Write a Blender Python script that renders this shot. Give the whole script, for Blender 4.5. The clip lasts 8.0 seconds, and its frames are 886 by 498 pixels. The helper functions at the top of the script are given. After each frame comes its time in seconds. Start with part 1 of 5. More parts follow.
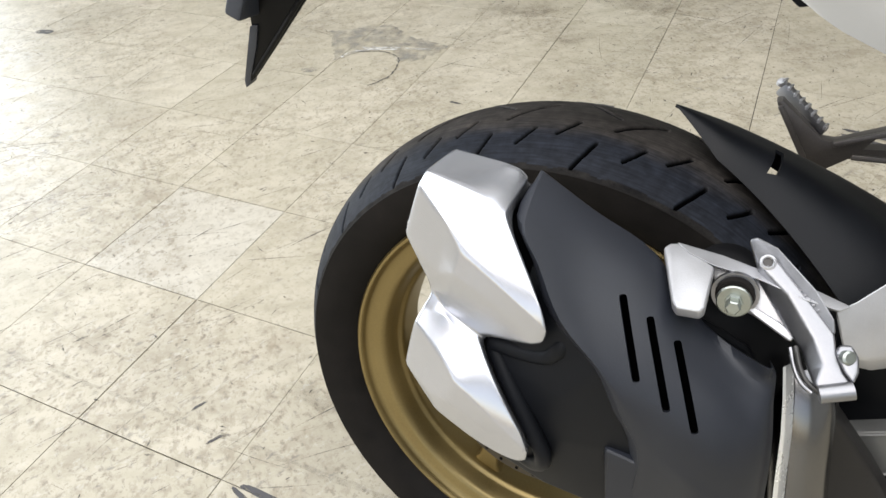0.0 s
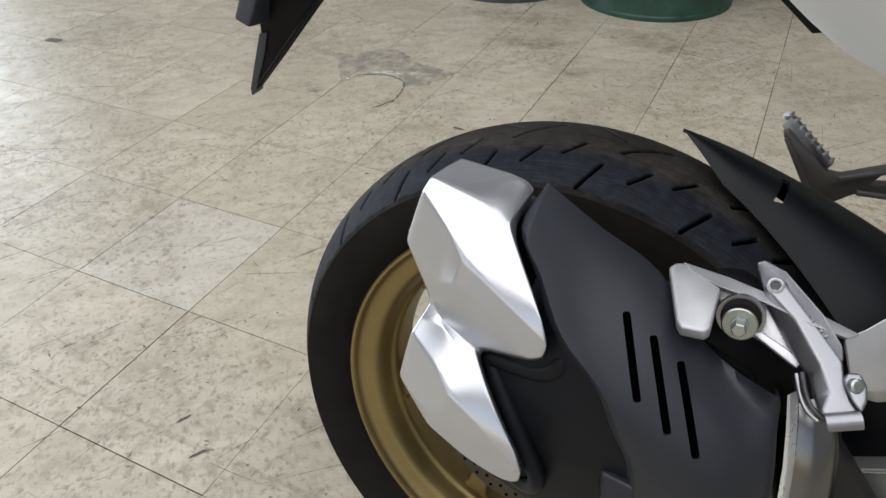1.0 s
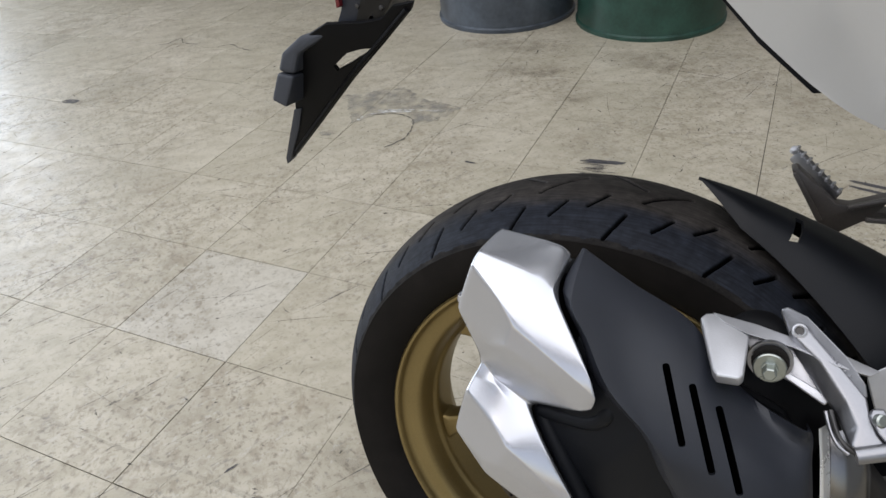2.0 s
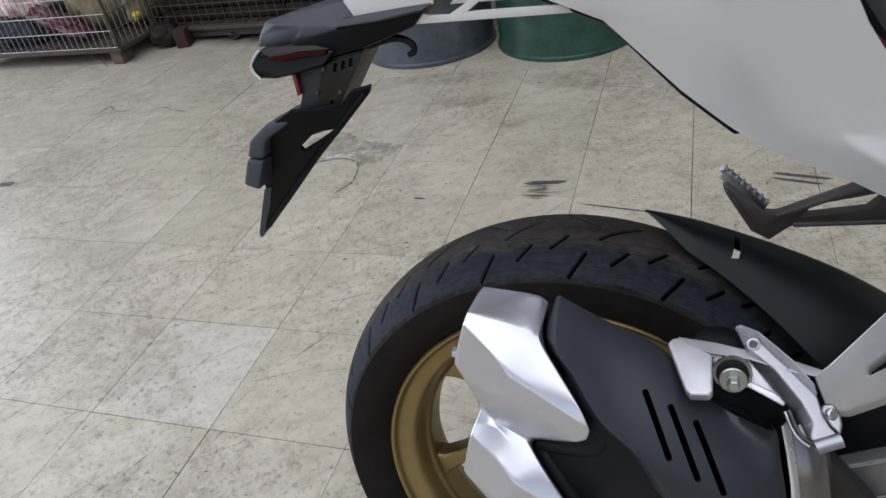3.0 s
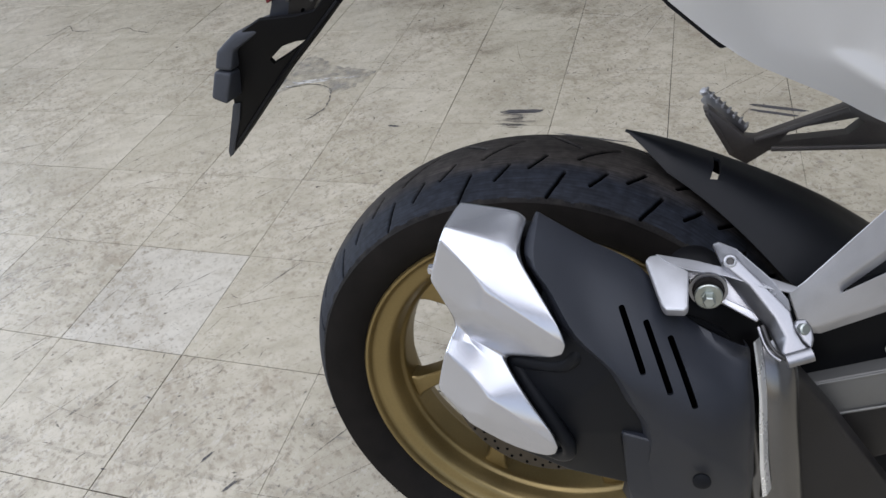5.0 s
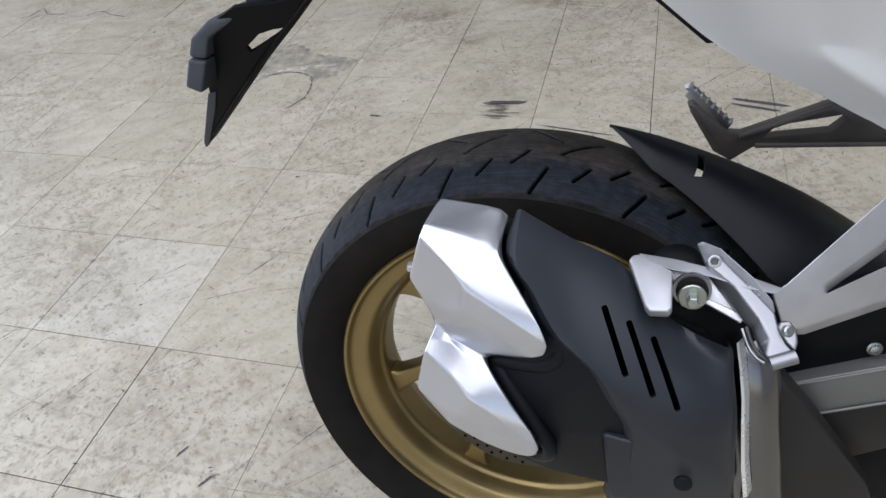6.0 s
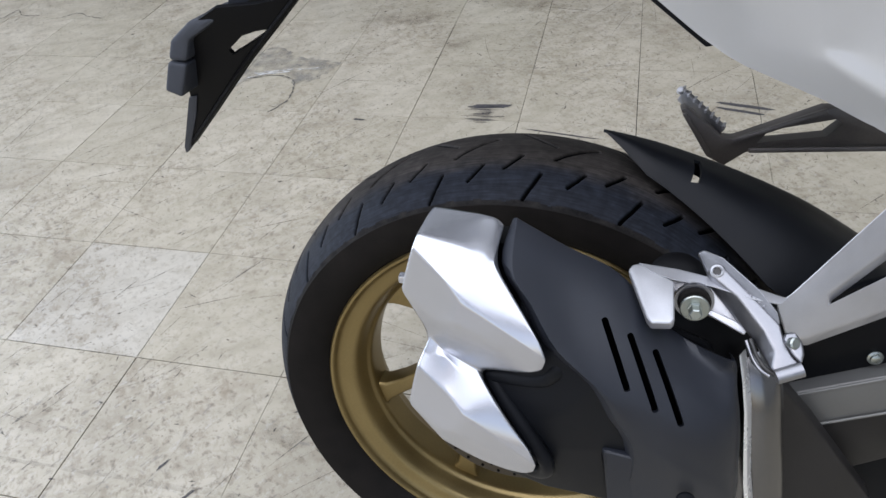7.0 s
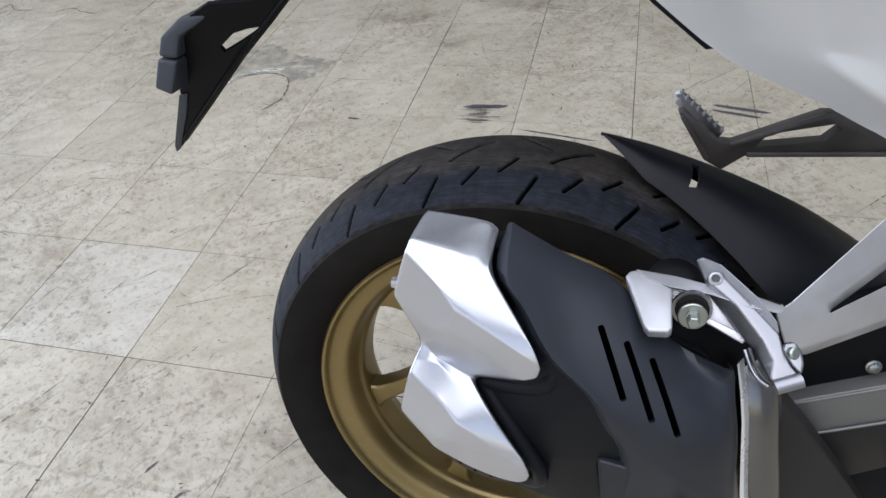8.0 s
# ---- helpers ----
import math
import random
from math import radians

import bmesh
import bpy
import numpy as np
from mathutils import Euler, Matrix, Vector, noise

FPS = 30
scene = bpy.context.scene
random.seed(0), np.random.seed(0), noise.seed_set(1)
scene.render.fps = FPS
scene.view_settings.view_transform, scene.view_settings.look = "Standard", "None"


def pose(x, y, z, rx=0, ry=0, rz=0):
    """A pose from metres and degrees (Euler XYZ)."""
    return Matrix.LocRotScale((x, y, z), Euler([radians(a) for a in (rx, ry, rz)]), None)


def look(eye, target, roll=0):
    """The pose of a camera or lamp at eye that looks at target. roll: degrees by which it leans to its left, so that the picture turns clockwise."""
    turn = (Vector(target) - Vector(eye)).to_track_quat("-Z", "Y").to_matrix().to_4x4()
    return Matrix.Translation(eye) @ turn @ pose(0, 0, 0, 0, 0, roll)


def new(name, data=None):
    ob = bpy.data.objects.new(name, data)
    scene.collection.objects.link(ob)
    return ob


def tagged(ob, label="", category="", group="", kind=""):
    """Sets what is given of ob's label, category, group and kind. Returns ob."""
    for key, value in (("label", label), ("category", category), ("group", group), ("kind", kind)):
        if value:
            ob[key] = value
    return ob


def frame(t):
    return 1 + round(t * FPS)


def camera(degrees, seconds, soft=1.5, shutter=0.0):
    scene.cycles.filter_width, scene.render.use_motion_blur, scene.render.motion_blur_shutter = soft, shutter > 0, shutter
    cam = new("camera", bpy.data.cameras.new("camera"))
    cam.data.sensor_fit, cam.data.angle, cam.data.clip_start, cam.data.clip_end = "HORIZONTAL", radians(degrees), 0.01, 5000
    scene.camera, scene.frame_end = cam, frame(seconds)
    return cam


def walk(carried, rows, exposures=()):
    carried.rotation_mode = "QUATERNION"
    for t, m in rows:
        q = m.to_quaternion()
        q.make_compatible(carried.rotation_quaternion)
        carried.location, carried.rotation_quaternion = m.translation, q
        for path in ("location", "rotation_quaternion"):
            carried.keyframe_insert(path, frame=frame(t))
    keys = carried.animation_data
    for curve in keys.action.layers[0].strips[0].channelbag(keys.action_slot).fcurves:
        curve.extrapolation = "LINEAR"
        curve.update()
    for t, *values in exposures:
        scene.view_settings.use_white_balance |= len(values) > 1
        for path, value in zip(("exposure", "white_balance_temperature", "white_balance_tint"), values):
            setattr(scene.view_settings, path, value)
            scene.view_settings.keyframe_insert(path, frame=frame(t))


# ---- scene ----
cam = camera(64.50, 8.0)
PATH = [
    (0, (0.9206, -0.6761, 0.9315), (0.1975, 0.6786, -0.3499), -5.21),
    (0.5, (0.9094, -0.6859, 0.9047), (0.1259, 0.6520, -0.3588), -3.39),
    (1, (0.9169, -0.6791, 0.9153), (0.1855, 0.7302, -0.3008), -2.07),
    (1.5, (0.9270, -0.6989, 0.9327), (0.1852, 0.7114, -0.2759), -3.24),
    (2, (0.9028, -0.7037, 0.9708), (0.1339, 0.7262, -0.1972), -6.48),
    (2.2, (0.8956, -0.7131, 0.9968), (0.1387, 0.7367, -0.1543), -8.26),
    (3.3, (0.8917, -0.7448, 1.0341), (0.2816, 0.7811, -0.1059), -10.69),
    (3.5, (0.8931, -0.7532, 1.0250), (0.2968, 0.7686, -0.1275), -10.35),
    (4, (0.8895, -0.7580, 1.0196), (0.3067, 0.7180, -0.1977), -10.15),
    (4.5, (0.8870, -0.7464, 1.0162), (0.3097, 0.6945, -0.2450), -9.94),
    (6, (0.8835, -0.7215, 1.0084), (0.3793, 0.6960, -0.3094), -7.91),
    (6.5, (0.8764, -0.7101, 1.0045), (0.3963, 0.7232, -0.3051), -7.39),
    (7, (0.8698, -0.7049, 0.9995), (0.4138, 0.7303, -0.3168), -6.90),
    (7.5, (0.8688, -0.6989, 0.9961), (0.4244, 0.7378, -0.3224), -6.20),
    (8, (0.8675, -0.6942, 0.9949), (0.4272, 0.7432, -0.3242), -6.01),
]
EXPOSURES = [(0.0, 0.5, 7350, 10.0), (0.2, 0.33, 7300, 10.0), (0.5, 0.03, 7200, 10.0), (0.8, -0.1, 7200, 10.5), (1.5, -0.1, 7150, 11.0), (2.2, -0.14, 6950, 12.5), (3.3, -0.18, 6620, 13.8), (4.6, -0.08, 6590, 13.8), (6.0, 0.04, 6540, 13.3), (8.0, 0.11, 6500, 13.3)]
walk(cam, [(t, look(eye, target, roll)) for t, eye, target, roll in PATH], EXPOSURES)

# ---- world and light ----
world = bpy.data.worlds.new("sky")
scene.world = world
world.use_nodes = True
wn = world.node_tree
sky = wn.nodes.new("ShaderNodeTexSky")
sky.sky_type, sky.sun_disc = "NISHITA", False
sky.sun_elevation, sky.sun_rotation = radians(50), radians(200)
wn.links.new(sky.outputs[0], wn.nodes["Background"].inputs[0])
wn.nodes["Background"].inputs[1].default_value = 0.12


def area(name, m, sx, sy, power, color):
    lamp = bpy.data.lights.new(name, "AREA")
    lamp.shape, lamp.size, lamp.size_y, lamp.energy, lamp.color = "RECTANGLE", sx, sy, power, color
    ob = new(name, lamp)
    ob.matrix_world = m
    return ob


# daylight in the two open shop fronts, which are out of view
area("daylight_south", look((0.5, -3.95, 1.55), (0.5, 0, 1.2)), 6.4, 2.4, 14, (0.95, 0.98, 1.0))
area("daylight_west", look((-4.95, 0.6, 1.5), (0, 0.6, 1.0)), 4.6, 2.4, 168, (0.8, 0.93, 1.12))
# overhead source is unseen: this lamp is added for the light from above
area("skylight", look((-0.1, -1.1, 3.14), (-0.1, -1.1, 0.0)), 6.2, 4.6, 192, (0.905, 0.965, 1.045))


# ---- materials ----
def mat(name, color, rough=0.5, metal=0.0, vary=0.15, scale=30.0, bump=0.05, fine=400.0, coat=0.0, warm=None, rough_vary=0.1, spec=0.5):
    """A surface with broad and fine variation of its colour, gloss and relief."""
    m = bpy.data.materials.new(name)
    m.use_nodes = True
    t, l = m.node_tree.nodes, m.node_tree.links
    b = t["Principled BSDF"]
    co = t.new("ShaderNodeTexCoord")
    n1, n2 = t.new("ShaderNodeTexNoise"), t.new("ShaderNodeTexNoise")
    n1.inputs["Scale"].default_value, n1.inputs["Detail"].default_value = scale, 6
    n2.inputs["Scale"].default_value, n2.inputs["Detail"].default_value = fine, 3
    l.new(co.outputs["Object"], n1.inputs["Vector"])
    l.new(co.outputs["Object"], n2.inputs["Vector"])
    add = t.new("ShaderNodeMath")
    add.operation = "MULTIPLY_ADD"
    l.new(n2.outputs[0], add.inputs[0])
    add.inputs[1].default_value = 0.35
    l.new(n1.outputs[0], add.inputs[2])
    ramp = t.new("ShaderNodeValToRGB")
    ramp.color_ramp.elements[0].position, ramp.color_ramp.elements[1].position = 0.4, 0.95
    other = warm or color
    ramp.color_ramp.elements[0].color = (*[c * (1 - vary) for c in color], 1)
    ramp.color_ramp.elements[1].color = (*[min(1, c * (1 + vary)) for c in other], 1)
    l.new(add.outputs[0], ramp.inputs[0])
    l.new(ramp.outputs[0], b.inputs["Base Color"])
    mr = t.new("ShaderNodeMapRange")
    mr.inputs["From Min"].default_value, mr.inputs["From Max"].default_value = 0.3, 0.9
    mr.inputs["To Min"].default_value, mr.inputs["To Max"].default_value = max(0.02, rough - rough_vary), min(1, rough + rough_vary)
    l.new(add.outputs[0], mr.inputs[0])
    l.new(mr.outputs[0], b.inputs["Roughness"])
    b.inputs["Metallic"].default_value = metal
    b.inputs["Specular IOR Level"].default_value = spec
    b.inputs["Coat Weight"].default_value = coat
    b.inputs["Coat Roughness"].default_value = 0.08
    bp = t.new("ShaderNodeBump")
    bp.inputs["Strength"].default_value, bp.inputs["Distance"].default_value = bump, 0.001
    l.new(n2.outputs[0], bp.inputs["Height"])
    l.new(bp.outputs[0], b.inputs["Normal"])
    return m


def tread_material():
    """Tyre rubber: dusty brown where it has rolled, a bluish sheen painted towards the edges, shade painted in the
    grooves.
    """
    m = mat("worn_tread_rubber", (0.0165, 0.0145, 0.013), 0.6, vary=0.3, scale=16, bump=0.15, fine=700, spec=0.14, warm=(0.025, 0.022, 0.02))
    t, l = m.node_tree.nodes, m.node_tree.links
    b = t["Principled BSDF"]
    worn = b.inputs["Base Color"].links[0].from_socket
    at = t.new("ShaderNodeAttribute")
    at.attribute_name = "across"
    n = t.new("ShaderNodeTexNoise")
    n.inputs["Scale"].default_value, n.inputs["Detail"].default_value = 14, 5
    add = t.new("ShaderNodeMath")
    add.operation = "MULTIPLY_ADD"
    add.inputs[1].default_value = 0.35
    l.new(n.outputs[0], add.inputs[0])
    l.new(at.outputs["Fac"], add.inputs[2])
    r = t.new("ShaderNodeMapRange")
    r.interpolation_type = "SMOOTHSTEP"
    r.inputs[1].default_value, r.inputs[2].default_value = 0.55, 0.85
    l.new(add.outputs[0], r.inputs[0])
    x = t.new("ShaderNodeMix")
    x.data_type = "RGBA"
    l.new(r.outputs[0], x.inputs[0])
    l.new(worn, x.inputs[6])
    # bluish reflection on the tyre's side, painted into the colour
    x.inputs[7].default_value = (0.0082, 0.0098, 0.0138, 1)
    # scrubbed streaks that run round the tyre, and blotches of dust
    turn = t.new("ShaderNodeAttribute")
    turn.attribute_name = "around"
    lay = t.new("ShaderNodeCombineXYZ")
    l.new(at.outputs["Fac"], lay.inputs[0])
    l.new(turn.outputs["Fac"], lay.inputs[1])
    streaks = []
    for sx, sy, lo, hi in ((46, 9, 0.7, 1.75), (9, 24, 0.75, 1.55)):
        way = t.new("ShaderNodeVectorMath")
        way.operation = "MULTIPLY"
        way.inputs[1].default_value = (sx, sy, 0)
        l.new(lay.outputs[0], way.inputs[0])
        f = t.new("ShaderNodeTexNoise")
        f.inputs["Scale"].default_value, f.inputs["Detail"].default_value = 1.0, 5
        l.new(way.outputs[0], f.inputs["Vector"])
        g = t.new("ShaderNodeMapRange")
        g.inputs[1].default_value, g.inputs[2].default_value, g.inputs[3].default_value, g.inputs[4].default_value = 0.3, 0.7, lo, hi
        l.new(f.outputs[0], g.inputs[0])
        streaks.append(g.outputs[0])
    both = t.new("ShaderNodeMath")
    both.operation = "MULTIPLY"
    l.new(streaks[0], both.inputs[0])
    l.new(streaks[1], both.inputs[1])
    scrub = t.new("ShaderNodeVectorMath")
    scrub.operation = "SCALE"
    l.new(x.outputs[2], scrub.inputs[0])
    l.new(both.outputs[0], scrub.inputs["Scale"])
    # shade in the grooves is painted: near-black colour, gloss taken away
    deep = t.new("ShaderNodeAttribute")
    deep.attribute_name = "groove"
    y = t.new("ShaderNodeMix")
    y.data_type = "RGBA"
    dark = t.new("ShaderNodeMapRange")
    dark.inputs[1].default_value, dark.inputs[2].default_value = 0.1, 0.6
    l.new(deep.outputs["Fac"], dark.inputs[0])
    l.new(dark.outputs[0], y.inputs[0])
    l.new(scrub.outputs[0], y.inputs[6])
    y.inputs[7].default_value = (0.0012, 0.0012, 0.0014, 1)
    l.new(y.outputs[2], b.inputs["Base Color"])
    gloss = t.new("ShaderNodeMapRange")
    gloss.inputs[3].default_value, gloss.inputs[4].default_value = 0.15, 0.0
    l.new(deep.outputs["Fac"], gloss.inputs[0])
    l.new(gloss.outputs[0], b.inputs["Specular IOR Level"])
    return m


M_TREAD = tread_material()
M_SHOULDER = mat("scuffed_tread_edge", (0.0095, 0.0095, 0.0105), 0.85, vary=0.5, scale=70, bump=0.5, fine=500, spec=0.08, warm=(0.02, 0.0185, 0.017))
M_HOLESHADE = mat("clean_groove_rubber", (0.0022, 0.0022, 0.0025), 0.9, vary=0.1, spec=0.05)
M_SIDEWALL = mat("sidewall_rubber", (0.0088, 0.0074, 0.0066), 0.7, vary=0.5, scale=38, bump=0.2, spec=0.15)
M_GOLD = mat("gold_painted_alloy", (0.255, 0.19, 0.083), 0.38, 0.9, vary=0.22, scale=9, bump=0.04, coat=0.12, rough_vary=0.14)
M_SILVER = mat("silver_painted_plastic", (0.54, 0.55, 0.59), 0.26, 0.8, vary=0.04, scale=10, bump=0.0, fine=1500, coat=0.05, rough_vary=0.01)
M_SHIELD = mat("dark_grey_matt_plastic", (0.0136, 0.0158, 0.0222), 0.44, vary=0.25, scale=18, bump=0.1, fine=1100, spec=0.42)
M_PANEL = mat("satin_black_plastic", (0.0062, 0.0069, 0.0088), 0.4, vary=0.25, scale=18, bump=0.08, fine=1000, spec=0.14)
M_BLACK = mat("black_plastic", (0.005, 0.0057, 0.0076), 0.45, vary=0.2, scale=20, bump=0.08, fine=800, spec=0.16)
M_HUGGER = mat("dusty_black_plastic", (0.0082, 0.0091, 0.0112), 0.44, vary=0.3, scale=14, bump=0.08, fine=800, spec=0.19)
M_DISC = mat("brown_disc_steel", (0.075, 0.062, 0.046), 0.42, 0.7, vary=0.2, scale=30)
M_BLACKSATIN = mat("black_satin_paint", (0.0036, 0.004, 0.005), 0.38, vary=0.15, scale=15, spec=0.12)
M_HOLDER = mat("matt_black_plastic", (0.0042, 0.0042, 0.0048), 0.42, vary=0.2, scale=20, bump=0.08, fine=800, spec=0.1)
M_GREYPLASTIC = mat("dusty_grey_plastic", (0.042, 0.046, 0.056), 0.5, vary=0.15, scale=18, bump=0.06, spec=0.3)
M_ALU = mat("cast_aluminium", (0.55, 0.55, 0.57), 0.4, 0.75, vary=0.08, scale=40, bump=0.12, fine=900)
M_PEG = mat("worn_bare_aluminium", (0.29, 0.29, 0.305), 0.33, 0.95, vary=0.1, scale=60, bump=0.1, fine=600)
M_STEEL = mat("bright_link_pipe_steel", (0.165, 0.168, 0.178), 0.22, 1.0, vary=0.06, scale=9, warm=(0.2, 0.195, 0.195), bump=0.0, rough_vary=0.03)
M_DARKSTEEL = mat("dull_grey_steel", (0.056, 0.054, 0.053), 0.4, 0.65, vary=0.2, scale=14)
M_HEEL_ARMSHADE = mat("dark_brown_steel", (0.02, 0.0185, 0.018), 0.42, 0.1, vary=0.3, scale=14, spec=0.25)
M_FARCAST = mat("dark_cast_alloy", (0.16, 0.143, 0.13), 0.36, 0.5, vary=0.2, scale=25, bump=0.1)
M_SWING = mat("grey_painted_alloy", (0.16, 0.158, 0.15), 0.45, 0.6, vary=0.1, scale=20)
M_SWINGGLINT = mat("worn_alloy_edge", (0.175, 0.172, 0.163), 0.45, 0.6, vary=0.15, scale=25)
M_FLANGESTREAK = mat("polished_steel", (0.9, 0.9, 0.89), 0.25, 0.6, vary=0.05, scale=20, bump=0.0)
M_ZINC = mat("zinc_plated_steel", (0.36, 0.385, 0.36), 0.3, 1.0, vary=0.15, scale=80)
M_WHITE = mat("pearl_white_paint", (0.455, 0.45, 0.438), 0.25, 0.0, vary=0.015, scale=6, bump=0.0, coat=0.3, rough_vary=0.03)
M_RED = mat("red_reflector_plastic", (0.13, 0.01, 0.014), 0.3, vary=0.1)
M_LENS = mat("smoked_red_lens", (0.034, 0.005, 0.006), 0.4, vary=0.2, spec=0.05)
M_TAILLIGHT = mat("glossy_smoked_plastic", (0.003, 0.0026, 0.003), 0.2, vary=0.1, spec=0.2)
M_STEMPLATE = mat("brown_black_steel", (0.0125, 0.011, 0.0095), 0.42, 0.15, vary=0.25, spec=0.22)
M_MAGENTA = mat("crimson_paint", (0.06, 0.002, 0.016), 0.35, vary=0.1, coat=0.03, spec=0.2)
M_SEAT = mat("black_vinyl", (0.012, 0.0125, 0.015), 0.5, vary=0.15, scale=20, bump=0.2)
M_GREEN = mat("green_drum_paint", (0.0165, 0.054, 0.04), 0.38, vary=0.5, scale=11, bump=0.1, fine=90)
M_BLUE = mat("faded_blue_drum_plastic", (0.05, 0.061, 0.075), 0.36, vary=0.5, scale=9, bump=0.15, fine=60)
M_RUST = mat("rusty_wire", (0.052, 0.038, 0.029), 0.7, 0.2, vary=0.4, scale=30)
M_CAGEDIM = mat("dark_rust", (0.05, 0.035, 0.028), 0.75, 0.2, vary=0.4, scale=12)
M_RUSTBLOCK = mat("red_brown_rust", (0.03, 0.012, 0.008), 0.85, vary=0.4, scale=25, bump=0.4, fine=120)
M_WIRE = mat("galvanised_wire", (0.3, 0.28, 0.265), 0.45, 0.8, vary=0.35, scale=30)
M_WOOD = mat("weathered_wood", (0.085, 0.06, 0.043), 0.75, vary=0.4, scale=20, bump=0.3, fine=150)
M_BAG = mat("cream_sacking", (0.2, 0.165, 0.1), 0.7, vary=0.3, scale=12, bump=0.2, fine=200)
M_PINK = mat("red_printed_plastic", (0.6, 0.12, 0.11), 0.2, vary=0.2, scale=22, warm=(1.0, 0.92, 0.92))
M_MAROON = mat("maroon_plastic_sheet", (0.07, 0.012, 0.022), 0.3, vary=0.5, scale=10)
M_NAVY = mat("dark_blue_cloth", (0.01, 0.011, 0.02), 0.7, vary=0.3, scale=14)
M_YELLOW = mat("yellow_wrapper", (0.65, 0.55, 0.06), 0.4, vary=0.2)
M_CRATE = mat("dark_brown_plastic", (0.014, 0.011, 0.009), 0.6, vary=0.3, spec=0.2)
M_WALL = mat("painted_wall", (0.36, 0.36, 0.35), 0.75, vary=0.08, scale=3, bump=0.1, fine=120)
M_CEIL = mat("ceiling_board", (0.46, 0.46, 0.45), 0.8, vary=0.05, scale=3, bump=0.1, fine=60)
M_SUB = mat("dark_joint_grime", (0.02, 0.018, 0.015), 0.9, vary=0.1, scale=3.5, warm=(0.075, 0.066, 0.055))


def tile_material(name, light, dark, per_object):
    """Vinyl tile: marbled, yellowed, with grey smears and fine dark scuffs that run across the tiles."""
    m = bpy.data.materials.new(name)
    m.use_nodes = True
    t, l = m.node_tree.nodes, m.node_tree.links
    b = t["Principled BSDF"]
    geo = t.new("ShaderNodeNewGeometry")
    if per_object:
        rnd = t.new("ShaderNodeObjectInfo").outputs["Random"]
    else:
        rnd = geo.outputs["Random Per Island"]
    shift = t.new("ShaderNodeVectorMath")
    shift.operation = "MULTIPLY_ADD"
    comb = t.new("ShaderNodeCombineXYZ")
    l.new(rnd, comb.inputs[0])
    l.new(rnd, comb.inputs[1])
    l.new(comb.outputs[0], shift.inputs[0])
    shift.inputs[1].default_value = (7, 13, 0)
    l.new(geo.outputs["Position"], shift.inputs[2])

    def tex(scale, detail, vec, stretch=None, rough=0.55, distort=0.0):
        n = t.new("ShaderNodeTexNoise")
        n.inputs["Scale"].default_value, n.inputs["Detail"].default_value = scale, detail
        n.inputs["Roughness"].default_value, n.inputs["Distortion"].default_value = rough, distort
        if stretch:
            mp = t.new("ShaderNodeMapping")
            mp.vector_type = "TEXTURE"
            mp.inputs["Rotation"].default_value = (0, 0, radians(stretch[2]))
            mp.inputs["Scale"].default_value = (1 / stretch[0], 1 / stretch[1], 1)
            l.new(vec, mp.inputs[0])
            vec = mp.outputs[0]
        l.new(vec, n.inputs["Vector"])
        return n.outputs[0]

    def ramp(src, a, c, lo=0.0, hi=1.0):
        r = t.new("ShaderNodeMapRange")
        r.interpolation_type = "SMOOTHSTEP"
        r.inputs[1].default_value, r.inputs[2].default_value, r.inputs[3].default_value, r.inputs[4].default_value = a, c, lo, hi
        l.new(src, r.inputs[0])
        return r.outputs[0]

    def mix(fac, a, c):
        x = t.new("ShaderNodeMix")
        x.data_type = "RGBA"
        l.new(fac, x.inputs[0])
        for k, v in ((6, a), (7, c)):
            if isinstance(v, tuple):
                x.inputs[k].default_value = (*v, 1)
            else:
                l.new(v, x.inputs[k])
        return x.outputs[2]

    pos = geo.outputs["Position"]
    col = mix(ramp(tex(9, 8, shift.outputs[0], (1, 2.2, 35)), 0.35, 0.68), light, dark)
    col = mix(ramp(rnd, 0.0, 1.0, 0.0, 0.3), col, (dark[0] * 0.8, dark[1] * 0.8, dark[2] * 0.75))
    dirt = ramp(tex(1.9, 5, pos), 0.36, 0.62, 0.36, 1.06)

    def over(src, a, c, strength, color):
        nonlocal col
        k = t.new("ShaderNodeMath")
        k.operation = "MULTIPLY"
        l.new(ramp(src, a, c, 0.0, strength), k.inputs[0])
        l.new(dirt, k.inputs[1])
        col = mix(k.outputs[0], col, color)

    over(tex(3.0, 6, pos), 0.44, 0.68, 0.4, (0.3, 0.27, 0.21))
    over(tex(17, 7, pos, (1, 1.4, 20), 0.7), 0.47, 0.62, 0.46, (0.275, 0.236, 0.172))
    over(tex(30, 6, pos, (1, 1.6, 130), 0.7), 0.5, 0.65, 0.56, (0.25, 0.208, 0.147))
    over(tex(26, 5, pos, (1, 2.4, 62), 0.66, 0.4), 0.585, 0.69, 0.56, (0.155, 0.143, 0.132))
    over(tex(30, 5, pos, (1, 2.6, -20), 0.66, 0.4), 0.6, 0.7, 0.45, (0.165, 0.153, 0.148))
    over(tex(48, 5, pos, None, 0.66), 0.555, 0.68, 0.66, (0.18, 0.145, 0.1))
    over(tex(95, 3, pos, None, 0.6), 0.56, 0.68, 0.62, (0.19, 0.16, 0.122))
    over(tex(6.5, 8, pos, None, 0.68), 0.53, 0.74, 0.44, (0.235, 0.18, 0.12))
    over(tex(40, 6, shift.outputs[0], (1, 1.4, 70), 0.7), 0.54, 0.68, 0.4, (0.56, 0.535, 0.48))
    l.new(col, b.inputs["Base Color"])
    l.new(ramp(tex(18, 6, pos), 0.35, 0.7, 0.32, 0.52), b.inputs["Roughness"])
    bp = t.new("ShaderNodeBump")
